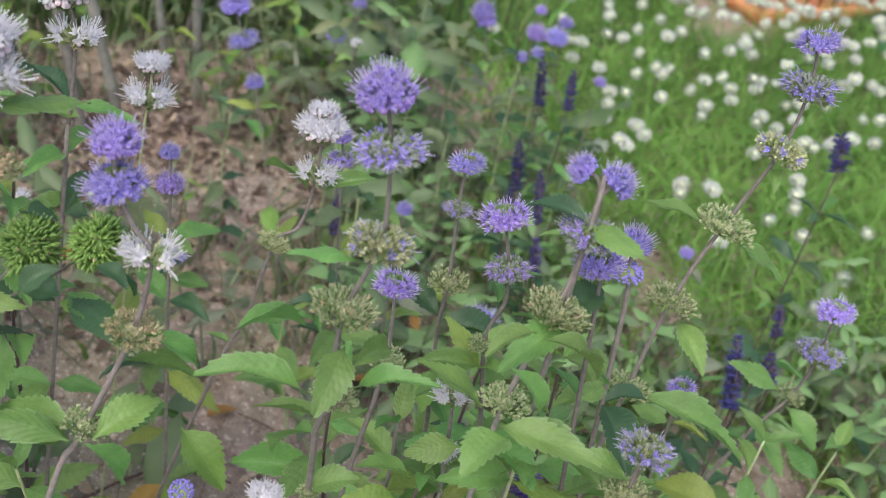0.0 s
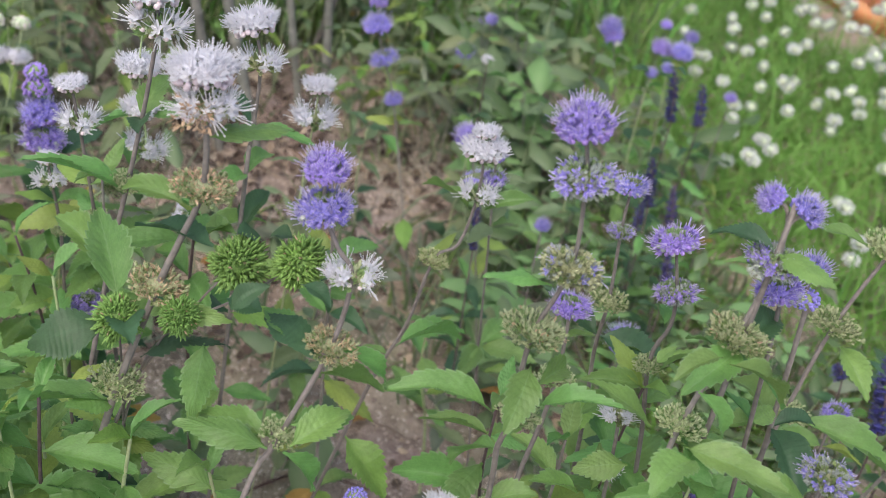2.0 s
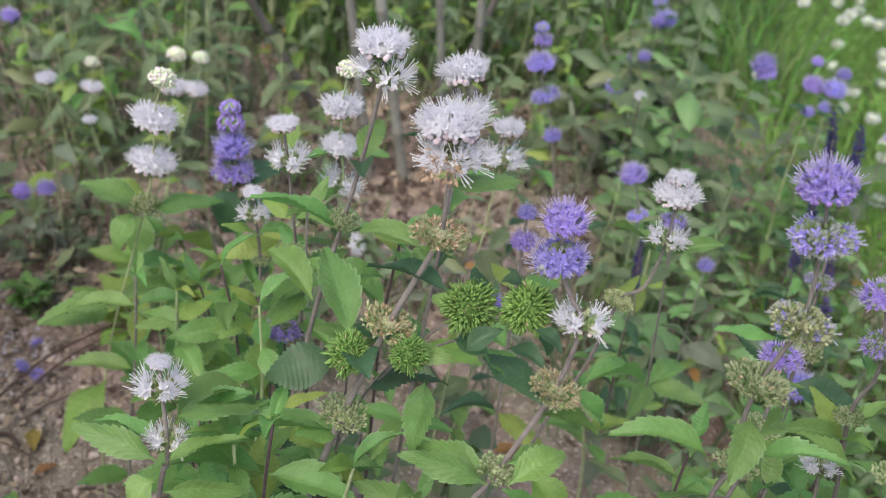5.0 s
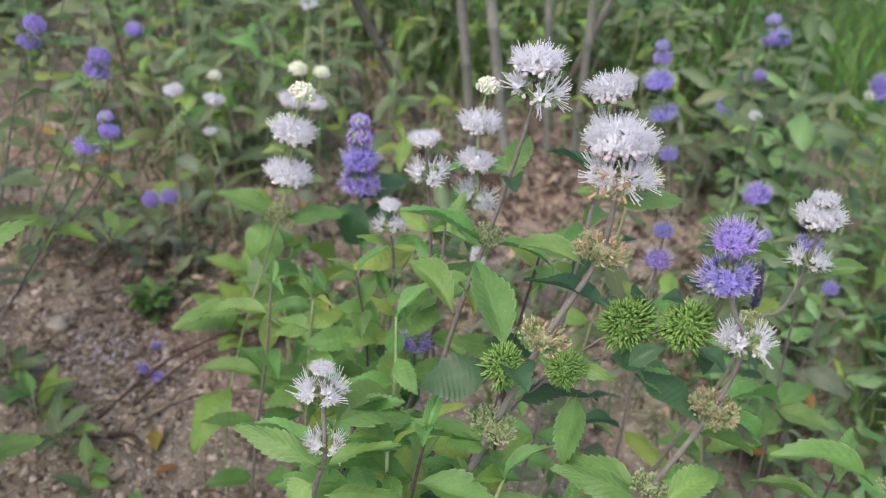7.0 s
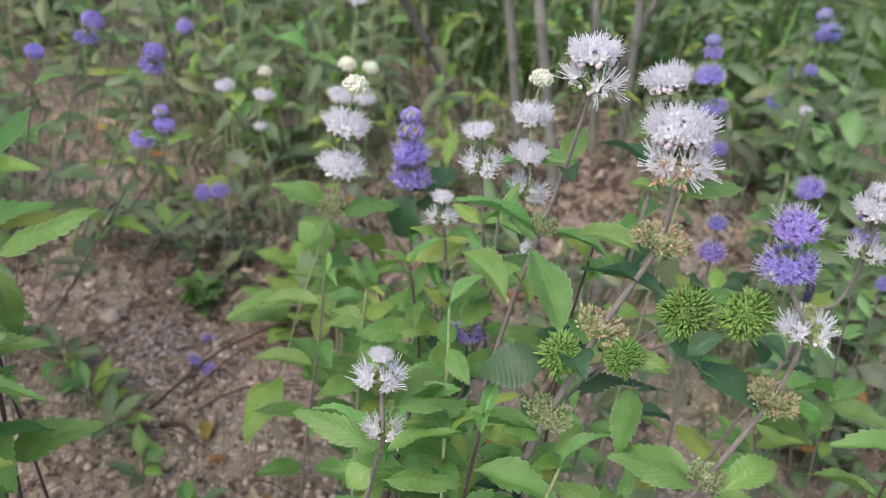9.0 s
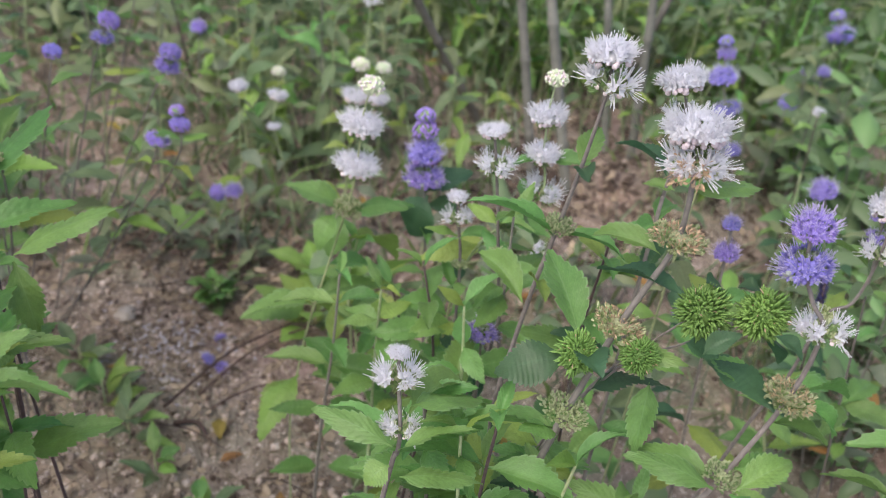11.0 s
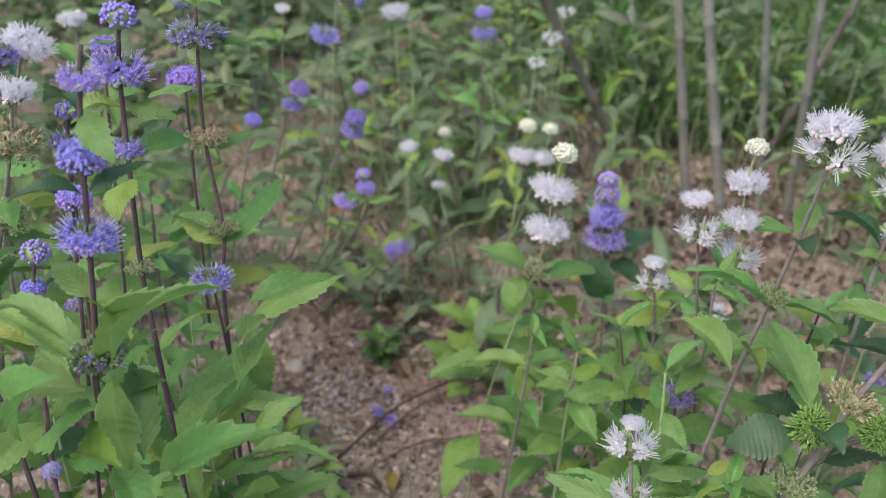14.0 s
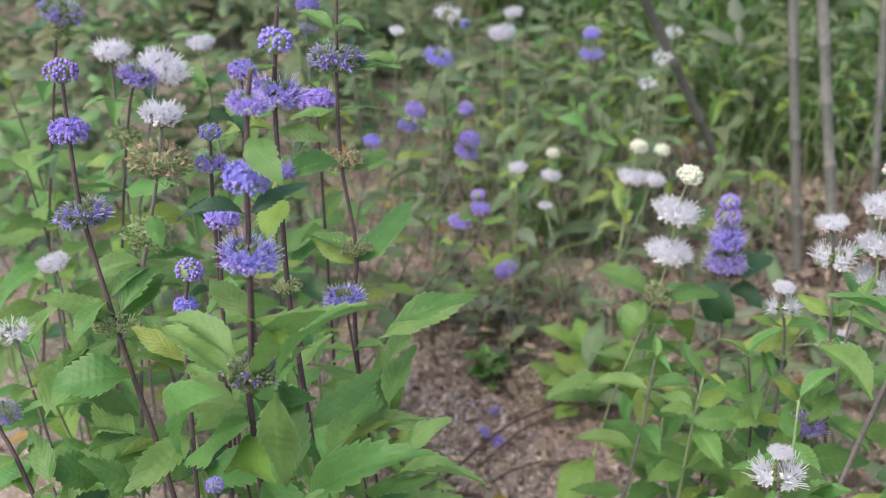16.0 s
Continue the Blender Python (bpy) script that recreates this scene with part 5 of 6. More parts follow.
shrub_stem('p', [(-0.303, 0.672, 0.356, 'P', 0.0228)],
           [], 1, 1.0)
shrub_stem('p', [(-0.751, 1.040, 0.148, 'P', 0.0311)],
           [], 1, 1.0)
salvia((0.228, 1.166, 0.299), (0.234, 1.128, 0.246), 0.0216)
salvia((0.261, 1.145, 0.276), (0.268, 1.103, 0.218), 0.0173)
salvia((0.236, 1.175, 0.226), (0.235, 1.153, 0.194), 0.0180)
salvia((0.270, 1.095, 0.206), (0.275, 1.065, 0.165), 0.0202)
salvia((0.322, 1.402, 0.303), (0.324, 1.366, 0.252), 0.0216)
salvia((0.400, 0.756, 0.362), (0.403, 0.714, 0.303), 0.0211)
salvia((0.500, 0.890, 0.310), (0.502, 0.869, 0.280), 0.0171)
salvia((0.477, 0.822, 0.296), (0.479, 0.800, 0.265), 0.0198)
salvia((0.583, 1.085, 0.429), (0.583, 1.058, 0.390), 0.0266)
salvia((0.170, 0.508, 0.402), (0.171, 0.498, 0.388), 0.0233)
salvia((0.012, 0.961, 0.316), (0.015, 0.929, 0.271), 0.0134)
salvia((0.258, 1.328, 0.348), (0.265, 1.288, 0.291), 0.0186)
salvia((0.457, 0.942, 0.201), (0.467, 0.929, 0.184), 0.0173)


# ---- leafy undergrowth ----


def in_meadow(x, y, gap=0.0):
    """Whether the fine-leaved white-flowered meadow grows there, rather than the shrubs."""
    return y > 1.12 and x - gap > 0.36 + max(0.0, 1.5 - y) * 0.3 + 0.1 * noise.noise((x * 3, y * 3, 4))



def leafy_plant(rng, height, flower, tones):
    """An ordinary leafy stem of the bed, with or without a flower at its tip."""
    lean = Vector((rng.uniform(-.2, .2), rng.uniform(-.2, .2), 1)).normalized()
    pts = [Vector((0, 0, -0.01)) + lean * height * f + Vector((rng.uniform(-.006, .006), rng.uniform(-.006, .006), 0)) for f in (0, 0.33, 0.66, 1)]
    thing = new("leafy_plant")
    tagged(thing, "leafy green bluebeard shoot with toothed leaves in the bed" if not flower else "leafy bluebeard shoot with a small flower head", "plant", "leafy shoots in the bed")
    b = Build()
    path = smooth_line(pts, 3)
    b.tube(path, [0.0019 - 0.001 * i / len(path) for i in range(len(path))], rng.choice(("stem_brown", "stem_pale", "stem_dark")), 5)
    part("stem", b.mesh("stem"), thing)
    z, turn = height * 0.98, rng.uniform(0, 3)
    while z > 0.03:
        p = min(path, key=lambda q: abs(q.z - z))
        f = z / height
        for s in (0, math.pi):
            a = turn + s + rng.uniform(-.4, .4)
            size = rng.uniform(0.035, 0.06) * (1.15 - 0.5 * f)
            add_leaf(thing, Vector((0, 0, 0)), p, p + Vector((math.cos(a), math.sin(a), rng.uniform(-.5, .45))) * size, size * rng.uniform(0.38, 0.55), rng.choice(tones), rng)
        z -= rng.uniform(0.028, 0.045)
        turn += 1.57
    for i, ty in enumerate(flower):
        p = pts[-1] - lean * 0.03 * i
        size = rng.uniform(0.022, 0.03)
        add_head(thing, ty, rng, Matrix.Translation(p) @ Matrix.Diagonal((size, size, size, 1)))
    return thing


def leafy_shoot(x, y, z):
    """A leafy side shoot that ends at (x, y, z), with broad leaves in crossed pairs."""
    rng = random.Random(int(abs(x) * 7919 + y * 1543 + z * 389))
    foot = Vector((x + rng.uniform(-.05, .05), y + rng.uniform(-.03, .05), -0.01))
    top = Vector((x, y, z))
    origin = Vector((foot.x, foot.y, 0))
    thing = new("leafy_shoot")
    thing.location = origin
    tagged(thing, "leafy green bluebeard shoot without flowers, toothed leaves in pairs", "plant", "leafy shoots in the bed")
    path = smooth_line([foot, foot.lerp(top, 0.4) + Vector((0, 0, 0.03)), foot.lerp(top, 0.75) + Vector((rng.uniform(-.01, .01), 0, 0.015)), top], 4)
    b = Build()
    b.tube([p - origin for p in path], [0.002 - 0.0011 * i / len(path) for i in range(len(path))], rng.choice(("stem_brown", "stem_pale", "stem_dark")), 6)
    part("stem", b.mesh("stem"), thing)
    h, turn = z, rng.uniform(0, 3)
    while h > (z - 0.17 if x < -0.5 and y < 0.85 else 0.08):
        p = min(path, key=lambda q: abs(q.z - h))
        young = max(0.45, min(1.0, 0.5 + (z - h) * 9))
        for s in (0, math.pi):
            if h < z - 0.12 and rng.random() < 0.6:
                continue
            a = turn + s + rng.uniform(-.35, .35)
            size = rng.uniform(0.045, 0.068) * young * (1.25 if x < -0.5 else 1.0)
            tip = p + Vector((math.cos(a), math.sin(a), rng.uniform(-.22, .32) + (0.5 if young < 0.6 else 0))) * size
            add_leaf(thing, origin, p, tip, size * rng.uniform(0.36, 0.48), rng.choice("kbkkbky" if x < -0.5 else "bbbbkby" if h > z - 0.15 else "bbybyk"), rng)
        h -= rng.uniform(0.026, 0.042)
        turn += 1.57
    return thing


for spot in (
        (-0.81, 0.30, 0.50), (-0.74, 0.29, 0.52), (-0.71, 0.27, 0.47), (-0.65, 0.29, 0.50), (-0.66, 0.34, 0.45), (-0.65, 0.40, 0.43),
        (-0.59, 0.37, 0.43), (-0.70, 0.50, 0.41), (-0.67, 0.19, 0.52), (-0.77, 0.45, 0.40), (-0.57, 0.37, 0.42), (-1.00, 0.49, 0.44),
        (-0.89, 0.57, 0.48), (-0.81, 0.60, 0.45), (-0.80, 0.66, 0.44), (-1.04, 0.51, 0.49), (-1.03, 0.60, 0.43),
        (-0.98, 0.76, 0.44), (-1.23, 0.66, 0.48), (0.07, 0.47, 0.47),
        (0.09, 0.45, 0.45), (0.13, 0.41, 0.52), (0.18, 0.55, 0.47), (0.37, 0.59, 0.39),
):
    leafy_shoot(*spot)
for spot in (
        (0.43, 0.59, 0.39), (0.12, 0.52, 0.48), (-0.02, 0.80, 0.26), 
        (-0.29, 0.46, 0.44), (-0.29, 0.42, 0.44), (-0.24, 0.42, 0.44), (-0.25, 0.48, 0.43), 
        (-0.14, 0.42, 0.44), (-0.42, 0.66, 0.30), (-0.41, 0.73, 0.31), (-0.33, 0.66, 0.38), (-0.47, 0.79, 0.31), (-0.43, 0.64, 0.38),
        (-0.38, 0.61, 0.40), (-0.35, 0.63, 0.42), (-0.30, 0.58, 0.43), (-0.28, 0.41, 0.49), (-0.25, 0.39, 0.49), (-0.23, 0.40, 0.50),
        (-0.18, 0.40, 0.48), (0.03, 0.52, 0.45), (-0.20, 0.60, 0.51), (-0.28, 0.63, 0.49), (-0.59, 0.33, 0.53),
):
    leafy_shoot(*spot)
for spot in (
        (-1.20, 0.66, 0.22), (-1.28, 0.74, 0.20), (-1.12, 0.59, 0.24), (-1.10, 0.71, 0.20), (-1.40, 0.85, 0.22), (-1.30, 0.90, 0.20),
        (-1.08, 0.56, 0.28), (-1.50, 0.96, 0.22), (-1.16, 0.84, 0.18), (-1.36, 0.72, 0.24), (-1.22, 0.58, 0.26), (-1.45, 0.78, 0.22),
):
    leafy_shoot(*spot)


def bare(x, y):
    """Whether the soil lies open there."""
    if ((x + 0.66) / 0.24) ** 2 + ((y - 0.80) / 0.22) ** 2 < 1:
        return True
    return y < 0.62


def pole_ground(x, y):
    """The bare shaded soil where the poles stand."""
    return ((x + 0.34) / 0.33) ** 2 + ((y - 1.5) / 0.3) ** 2 < 1 + 0.3 * noise.noise((x * 6, y * 6, 1))


def undergrowth():
    """Leafy plants of the bed that can be told apart."""
    rng = random.Random(21)
    kinds = [leafy_plant(rng, h, fl, tones) for h, fl, tones in (
        (0.22, "", "mmbm"), (0.28, "", "bmbm"), (0.25, "", "mmd"), (0.18, "", "mmb"), (0.32, "P", "bmmd"), (0.30, "W", "bmm"), (0.14, "", "mgyr"), (0.10, "", "mgm"))]
    spots, tries = [], 0
    while len(spots) < 135 and tries < 9000:
        tries += 1
        x, y = rng.uniform(-1.7, 0.75), rng.uniform(0.62, 2.1)
        if bare(x, y) or (x > 0.1 and y > 1.5) or in_meadow(x, y) or pole_ground(x, y):
            continue
        if any((x - a) ** 2 + (y - c) ** 2 < 0.07 ** 2 for a, c in spots):
            continue
        if rng.random() > (0.3 if (y < 1.8 and -1.0 < x < 0.0) or (x > 0.15 and y < 1.3) else 1.0) or (((x + 0.7) / 0.36) ** 2 + ((y - 0.82) / 0.3) ** 2 < 1) or (((x + 0.88) / 0.26) ** 2 + ((y - 1.15) / 0.26) ** 2 < 1 and rng.random() < 0.75):
            continue
        spots.append((x, y))
    for i, (x, y) in enumerate(spots):
        pick = rng.choice((0, 0, 1, 2, 2, 3, 6, 7, 6, 4, 1)) if y > 1.3 and not -1.0 < x < -0.2 else rng.choice((2, 3, 6, 6, 7, 7))
        m = pose(x, y, lie(x, y), 0, 0, rng.uniform(0, 360))
        if i < len(kinds):
            kinds[i].matrix_world = m
        else:
            copy_thing(kinds[pick], m)


undergrowth()


def stalky_weed(rng, height):
    """A thin upright plant: a few pale stalks with narrow, drooping olive leaves and bare lengths between."""
    thing = new("stalky_plant")
    tagged(thing, "thin olive-green stalks with narrow drooping leaves", "plant", "stalky plants behind the bed")
    for k in range(rng.randint(3, 5)):
        lean = Vector((rng.gauss(0, .16), rng.gauss(0, .16), 1)).normalized()
        tall = height * rng.uniform(0.65, 1.0)
        foot = Vector((rng.uniform(-.02, .02), rng.uniform(-.02, .02), -0.01))
        path = smooth_line([foot, foot + lean * tall * 0.5 + Vector((rng.uniform(-.01, .01), rng.uniform(-.01, .01), 0)), foot + lean * tall], 3)
        b = Build()
        b.tube(path, [0.0015 - 0.0008 * i / len(path) for i in range(len(path))], "stem_pale", 4)
        part("stem", b.mesh("stem"), thing)
        z, turn = tall, rng.uniform(0, 3)
        while z > tall * 0.3:
            p = min(path, key=lambda q: abs(q.z - z))
            for side in (0, math.pi):
                if rng.random() < 0.2:
                    continue
                a = turn + side + rng.uniform(-.5, .5)
                size = rng.uniform(0.035, 0.06)
                add_leaf(thing, Vector((0, 0, 0)), p, p + Vector((math.cos(a), math.sin(a), rng.uniform(-.9, .2))) * size, size * 0.2, rng.choice("mmmmby"), rng)
            z -= rng.uniform(0.035, 0.06)
            turn += 1.57
    return thing


def stalky_plants():
    rng = random.Random(63)
    kinds = [stalky_weed(rng, h) for h in (0.22, 0.27, 0.3, 0.18)]
    spots = []
    while len(spots) < 46:
        x, y = rng.uniform(-1.0, -0.05), rng.uniform(1.2, 2.1)
        if any((x - a) ** 2 + (y - c) ** 2 < 0.06 ** 2 for a, c in spots) or y < 1.2 + 0.25 * rng.random() or (abs(x + 0.7) < 0.1 and y < 1.3) or (pole_ground(x, y) and rng.random() < 0.85):
            continue
        spots.append((x, y))
    for i, (x, y) in enumerate(spots):
        m = pose(x, y, lie(x, y), 0, 0, rng.uniform(0, 360))
        if i < len(kinds):
            kinds[i].matrix_world = m
        else:
            copy_thing(kinds[i % 4], m)


stalky_plants()


def far_leaves():
    """The mass of leaves behind: stalks with plain small leaves, too many to count."""
    rng = random.Random(77)
    b = Build()
    tones = ("leaf_dull", "leaf_dull", "leaf_olive", "leaf_bright", "leaf_deep", "leaf_olive", "leaf_olive", "leaf_dull")
    made = 0
    while made < 2130:
        x, y = rng.uniform(-3.2, 1.2), rng.uniform(0.75, 4.2)
        if 1760 < made < 1860:
            x, y = rng.uniform(0.05, 0.85), rng.uniform(0.72, 1.5)
        elif 2000 <= made < 2120:
            x, y = rng.uniform(0.32, 1.15), rng.uniform(0.66, 1.2)
        elif 1860 <= made < 2000:
            x, y = rng.uniform(-1.1, 0.1), rng.uniform(1.12, 1.95)
        if bare(x, y) or (x > 0.15 and y > 1.62) or (y > 0.95 and in_meadow(x, y)) or (pole_ground(x, y) and rng.random() < 0.9):
            continue
        if not 2000 <= made < 2120 and math.hypot(x + 1.0, y - 2.3) > 2.0 + 0.5 * noise.noise((x * 1.3, y * 1.3, 3)):
            continue
        open_soil = -1.05 < x < 0.0 and y < (1.85 if x < -0.2 else 1.45)
        if open_soil and rng.random() < (0.78 if x < -0.45 else 0.55):
            continue
        if noise.noise((x * 3.1, y * 3.1, 6)) > 0.12 + 0.1 * y and x < 0.1:
            continue
        made += 1
        if y > 1.95 and x > -1.2 and rng.random() < 0.4:
            continue
        wispy = -1.4 < x < 0.05 and 0.9 < y < 2.15
        if ((x + 0.86) / 0.28) ** 2 + ((y - 1.08) / 0.27) ** 2 < 1 and rng.random() < 0.55:
            continue
        if wispy and rng.random() < (0.5 if noise.noise((x * 4.2, y * 4.2, 12)) > 0.0 else 0.8):
            continue
        deep = y > 1.75 + 0.2 * noise.noise((x * 2, y * 2, 9)) and x > -0.95
        tone = rng.choice(("leaf_dull", "leaf_dull", "leaf_olive", "leaf_grey", "leaf_olive") if open_soil or wispy else ("leaf_bright", "leaf_dull", "leaf_deep", "leaf_bright") if x > 0.0 and y < 1.6 else ("leaf_dull", "leaf_deep", "leaf_olive", "leaf_deep", "leaf_olive") if deep else tones)
        h = rng.uniform(0.03, 0.14) if open_soil or (0.05 < x < 0.6 and y < 1.4) else rng.uniform(0.1, 0.30 if y > 1.5 else 0.22)
        if abs(x + 0.58) < 0.15 and 1.4 < y < 1.87:
            h *= 0.4
        lean = Vector((rng.gauss(0, .2), rng.gauss(0, .2), 1))
        foot = Vector((x, y, lie(x, y) - 0.005))
        b.tube([foot, foot + lean * h * 0.5, foot + lean * h], [0.0016, 0.0012, 0.0007], "stem_pale" if rng.random() < 0.6 else "stem_brown", 3, False)
        z, turn = h, rng.uniform(0, 3)
        while z > 0.02:
            p = foot + lean * z
            for s in (0, math.pi):
                a = turn + s + rng.uniform(-.5, .5)
                size = rng.uniform(0.022, 0.046) if x > 0.1 and y < 1.5 else rng.uniform(0.034, 0.064) if rng.random() < 0.7 else rng.uniform(0.06, 0.1)
                way = Vector((math.cos(a), math.sin(a), rng.uniform(-.6, .5))).normalized()
                side = way.cross(Vector((0, 0, 1))).normalized() * size * (rng.uniform(0.1, 0.22) if wispy else rng.uniform(0.18, 0.29))
                up = side.cross(way).normalized() * size * 0.12
                i = len(b.v)
                b.v += [p, p + way * size * 0.33 + side - up, p + way * size * 0.36 + up * 0.6, p + way * size * 0.33 - side - up,
                        p + way * size * 0.72 + side * 0.72 - up, p + way * size * 0.72 + up * 0.3, p + way * size * 0.72 - side * 0.72 - up, p + way * size - up * 1.6]
                for f in ((0, 1, 2), (0, 2, 3), (1, 4, 5, 2), (2, 5, 6, 3), (4, 7, 5), (5, 7, 6)):
                    b.face(tuple(i + q for q in f), tone)
            z -= rng.uniform(0.035, 0.07)
            turn += 1.57
    tagged(new("undergrowth", b.mesh("undergrowth")), "dense mixed green undergrowth behind the flowers", "undergrowth", "", "stuff")


far_leaves()


def back_grass():
    """Tall fine grasses and stalks that close the bed off behind the poles."""
    rng = random.Random(88)
    b = Build()
    made = 0
    while made < 7000:
        x, y = rng.uniform(-1.5, 0.35), rng.uniform(1.8, 3.2)
        if y < 1.85 + 0.25 * noise.noise((x * 2.4, 1, 0)) + max(0.0, -0.6 - x) * 0.6:
            continue
        made += 1
        h = rng.uniform(0.08, 0.36) * (0.8 + 0.5 * noise.noise((x * 3, y * 3, 7)))
        lean = Vector((rng.gauss(0, 0.28), rng.gauss(0, 0.28), 1)) * h
        p = Vector((x, y, lie(x, y) - 0.005))
        w = Vector((rng.uniform(-1, 1), rng.uniform(-1, 1), 0)).normalized() * rng.uniform(0.0014, 0.004)
        mid, tip = p + lean * 0.55, p + lean + Vector((lean.x, lean.y, -0.15 * h)) * 0.6
        i = len(b.v)
        b.v += [p - w, p + w, mid + w, mid - w, tip]
        tone = rng.choice(("grass_olive", "grass_olive", "grass", "leaf_dull"))
        b.face((i, i + 1, i + 2, i + 3), tone)
        b.face((i + 3, i + 2, i + 4), tone)
    for _ in range(4000):
        x, y = rng.uniform(-1.5, 0.3), rng.uniform(0.95, 2.0)
        if noise.noise((x * 4.5, y * 4.5, 15)) < -0.12 or (pole_ground(x, y) and rng.random() < 0.5) or ((x + 0.66) / 0.3) ** 2 + ((y - 0.80) / 0.3) ** 2 < 1:
            continue
        h = rng.uniform(0.02, 0.13) * (1.0 + 0.6 * noise.noise((x * 3, y * 3, 7)))
        lean = Vector((rng.gauss(0, 0.45), rng.gauss(0, 0.45), 1)) * h
        p = Vector((x, y, lie(x, y) - 0.004))
        w = Vector((rng.uniform(-1, 1), rng.uniform(-1, 1), 0)).normalized() * rng.uniform(0.001, 0.0034)
        mid, tip = p + lean * 0.55, p + lean + Vector((lean.x, lean.y, -0.2 * h)) * 0.6
        i = len(b.v)
        b.v += [p - w, p + w, mid + w, mid - w, tip]
        tone = rng.choice(("grass_olive", "leaf_dull", "leaf_grey", "leaf_olive"))
        b.face((i, i + 1, i + 2, i + 3), tone)
        b.face((i + 3, i + 2, i + 4), tone)
    tagged(new("back_grass", b.mesh("back_grass")), "fine olive-green grasses behind the flowers and poles", "grass", "", "stuff")


back_grass()

# ---- on the open soil ----


def tuft(x, y, tone, n, size, label):
    """A low tuft of small leaves on the soil."""
    rng = random.Random(int(abs(x) * 5000 + y * 900))
    thing = new("low_plant")
    thing.location = (x, y, lie(x, y))
    tagged(thing, label, "plant")
    for k in range(n):
        a = k * 2.4 + rng.uniform(-.3, .3)
        p = Vector((math.cos(a), math.sin(a), 0)) * size * 0.25 * rng.random() + Vector((0, 0, rng.uniform(0.0, 0.7) * size))
        tip = p + Vector((math.cos(a), math.sin(a), rng.uniform(0.1, 0.8))) * size * rng.uniform(0.5, 0.9)
        add_leaf(thing, Vector((0, 0, 0)), p, tip, size * 0.4, rng.choice(tone), rng)
    b = Build()
    b.tube([Vector((0, 0, -0.005)), Vector((0, 0, size * 0.8))], [0.0016, 0.0008], "stem_pale", 5)
    part("stem", b.mesh("stem"), thing)


tuft(-0.745, 0.965, "bbm", 44, 0.042, "small dense green seedling tuft on the soil")
for x, y, n, size in ((-0.79, 1.17, 8, 0.06), (-0.72, 1.2, 6, 0.06), (-0.66, 1.14, 8, 0.05), (-0.93, 1.2, 7, 0.06)):
    tuft(x, y, "mggm", n, size, "low sprawling dull green plant on the soil")
for x, y, n, size in ((-0.87, 1.06, 11, 0.05), (-0.80, 1.07, 12, 0.055), (-0.74, 1.07, 10, 0.05), (-0.91, 1.13, 9, 0.05), (-0.83, 1.13, 9, 0.05), (-0.95, 1.05, 9, 0.05)):
    tuft(x, y, "gggm", n, size, "low sprawling grey-green withering plant on the soil")
tuft(-0.735, 1.015, "oom", 6, 0.05, "low plant with a few rounded pale leaves")
for x, y, n, size in ((-0.60, 0.97, 14, 0.085), (-0.55, 1.03, 12, 0.08), (-0.63, 1.05, 10, 0.07)):
    tuft(x, y, "yyym", n, size, "low plant with yellowing green leaves on the soil")
for x, y, n, size in ((-0.72, 0.70, 9, 0.05), (-0.78, 0.74, 10, 0.055), (-0.66, 0.66, 6, 0.045), (-0.84, 0.78, 9, 0.05), (-0.58, 0.62, 7, 0.05)):
    tuft(x, y, "mmby", n, size, "low green weed growing on bare soil")


def twig(pts, radius):
    b = Build()
    line = smooth_line([Vector(p) for p in pts], 5)
    b.tube(line, [radius * (1 - 0.5 * i / len(line)) for i in range(len(line))], "twig", 5)
    return tagged(new("twig", b.mesh("twig")), "thin brown bent twig lying over the soil", "twig", "twigs on the soil")


twig([(-0.708, 0.758, 0.002), (-0.69, 0.81, 0.012), (-0.664, 0.868, 0.025), (-0.60, 0.955, 0.035), (-0.556, 1.01, 0.035), (-0.5, 1.05, 0.02)], 0.0022)
twig([(-0.678, 0.794, 0.002), (-0.662, 0.84, 0.012), (-0.641, 0.877, 0.024), (-0.603, 0.925, 0.032), (-0.541, 0.985, 0.034), (-0.49, 1.02, 0.02)], 0.0019)
twig([(-0.654, 0.771, 0.002), (-0.638, 0.795, 0.01), (-0.618, 0.813, 0.016), (-0.598, 0.83, 0.018), (-0.55, 0.86, 0.01)], 0.0019)
twig([(-0.68, 0.735, 0.006), (-0.652, 0.742, 0.012), (-0.628, 0.728, 0.006)], 0.0036)
twig([(-0.72, 0.72, 0.004), (-0.66, 0.73, 0.01), (-0.6, 0.72, 0.006)], 0.0012)
twig([(-0.56, 0.69, 0.004), (-0.52, 0.7, 0.008), (-0.47, 0.69, 0.005)], 0.0013)
twig([(-0.2, 0.75, 0.006), (-0.13, 0.8, 0.012), (-0.05, 0.8, 0.006)], 0.002)


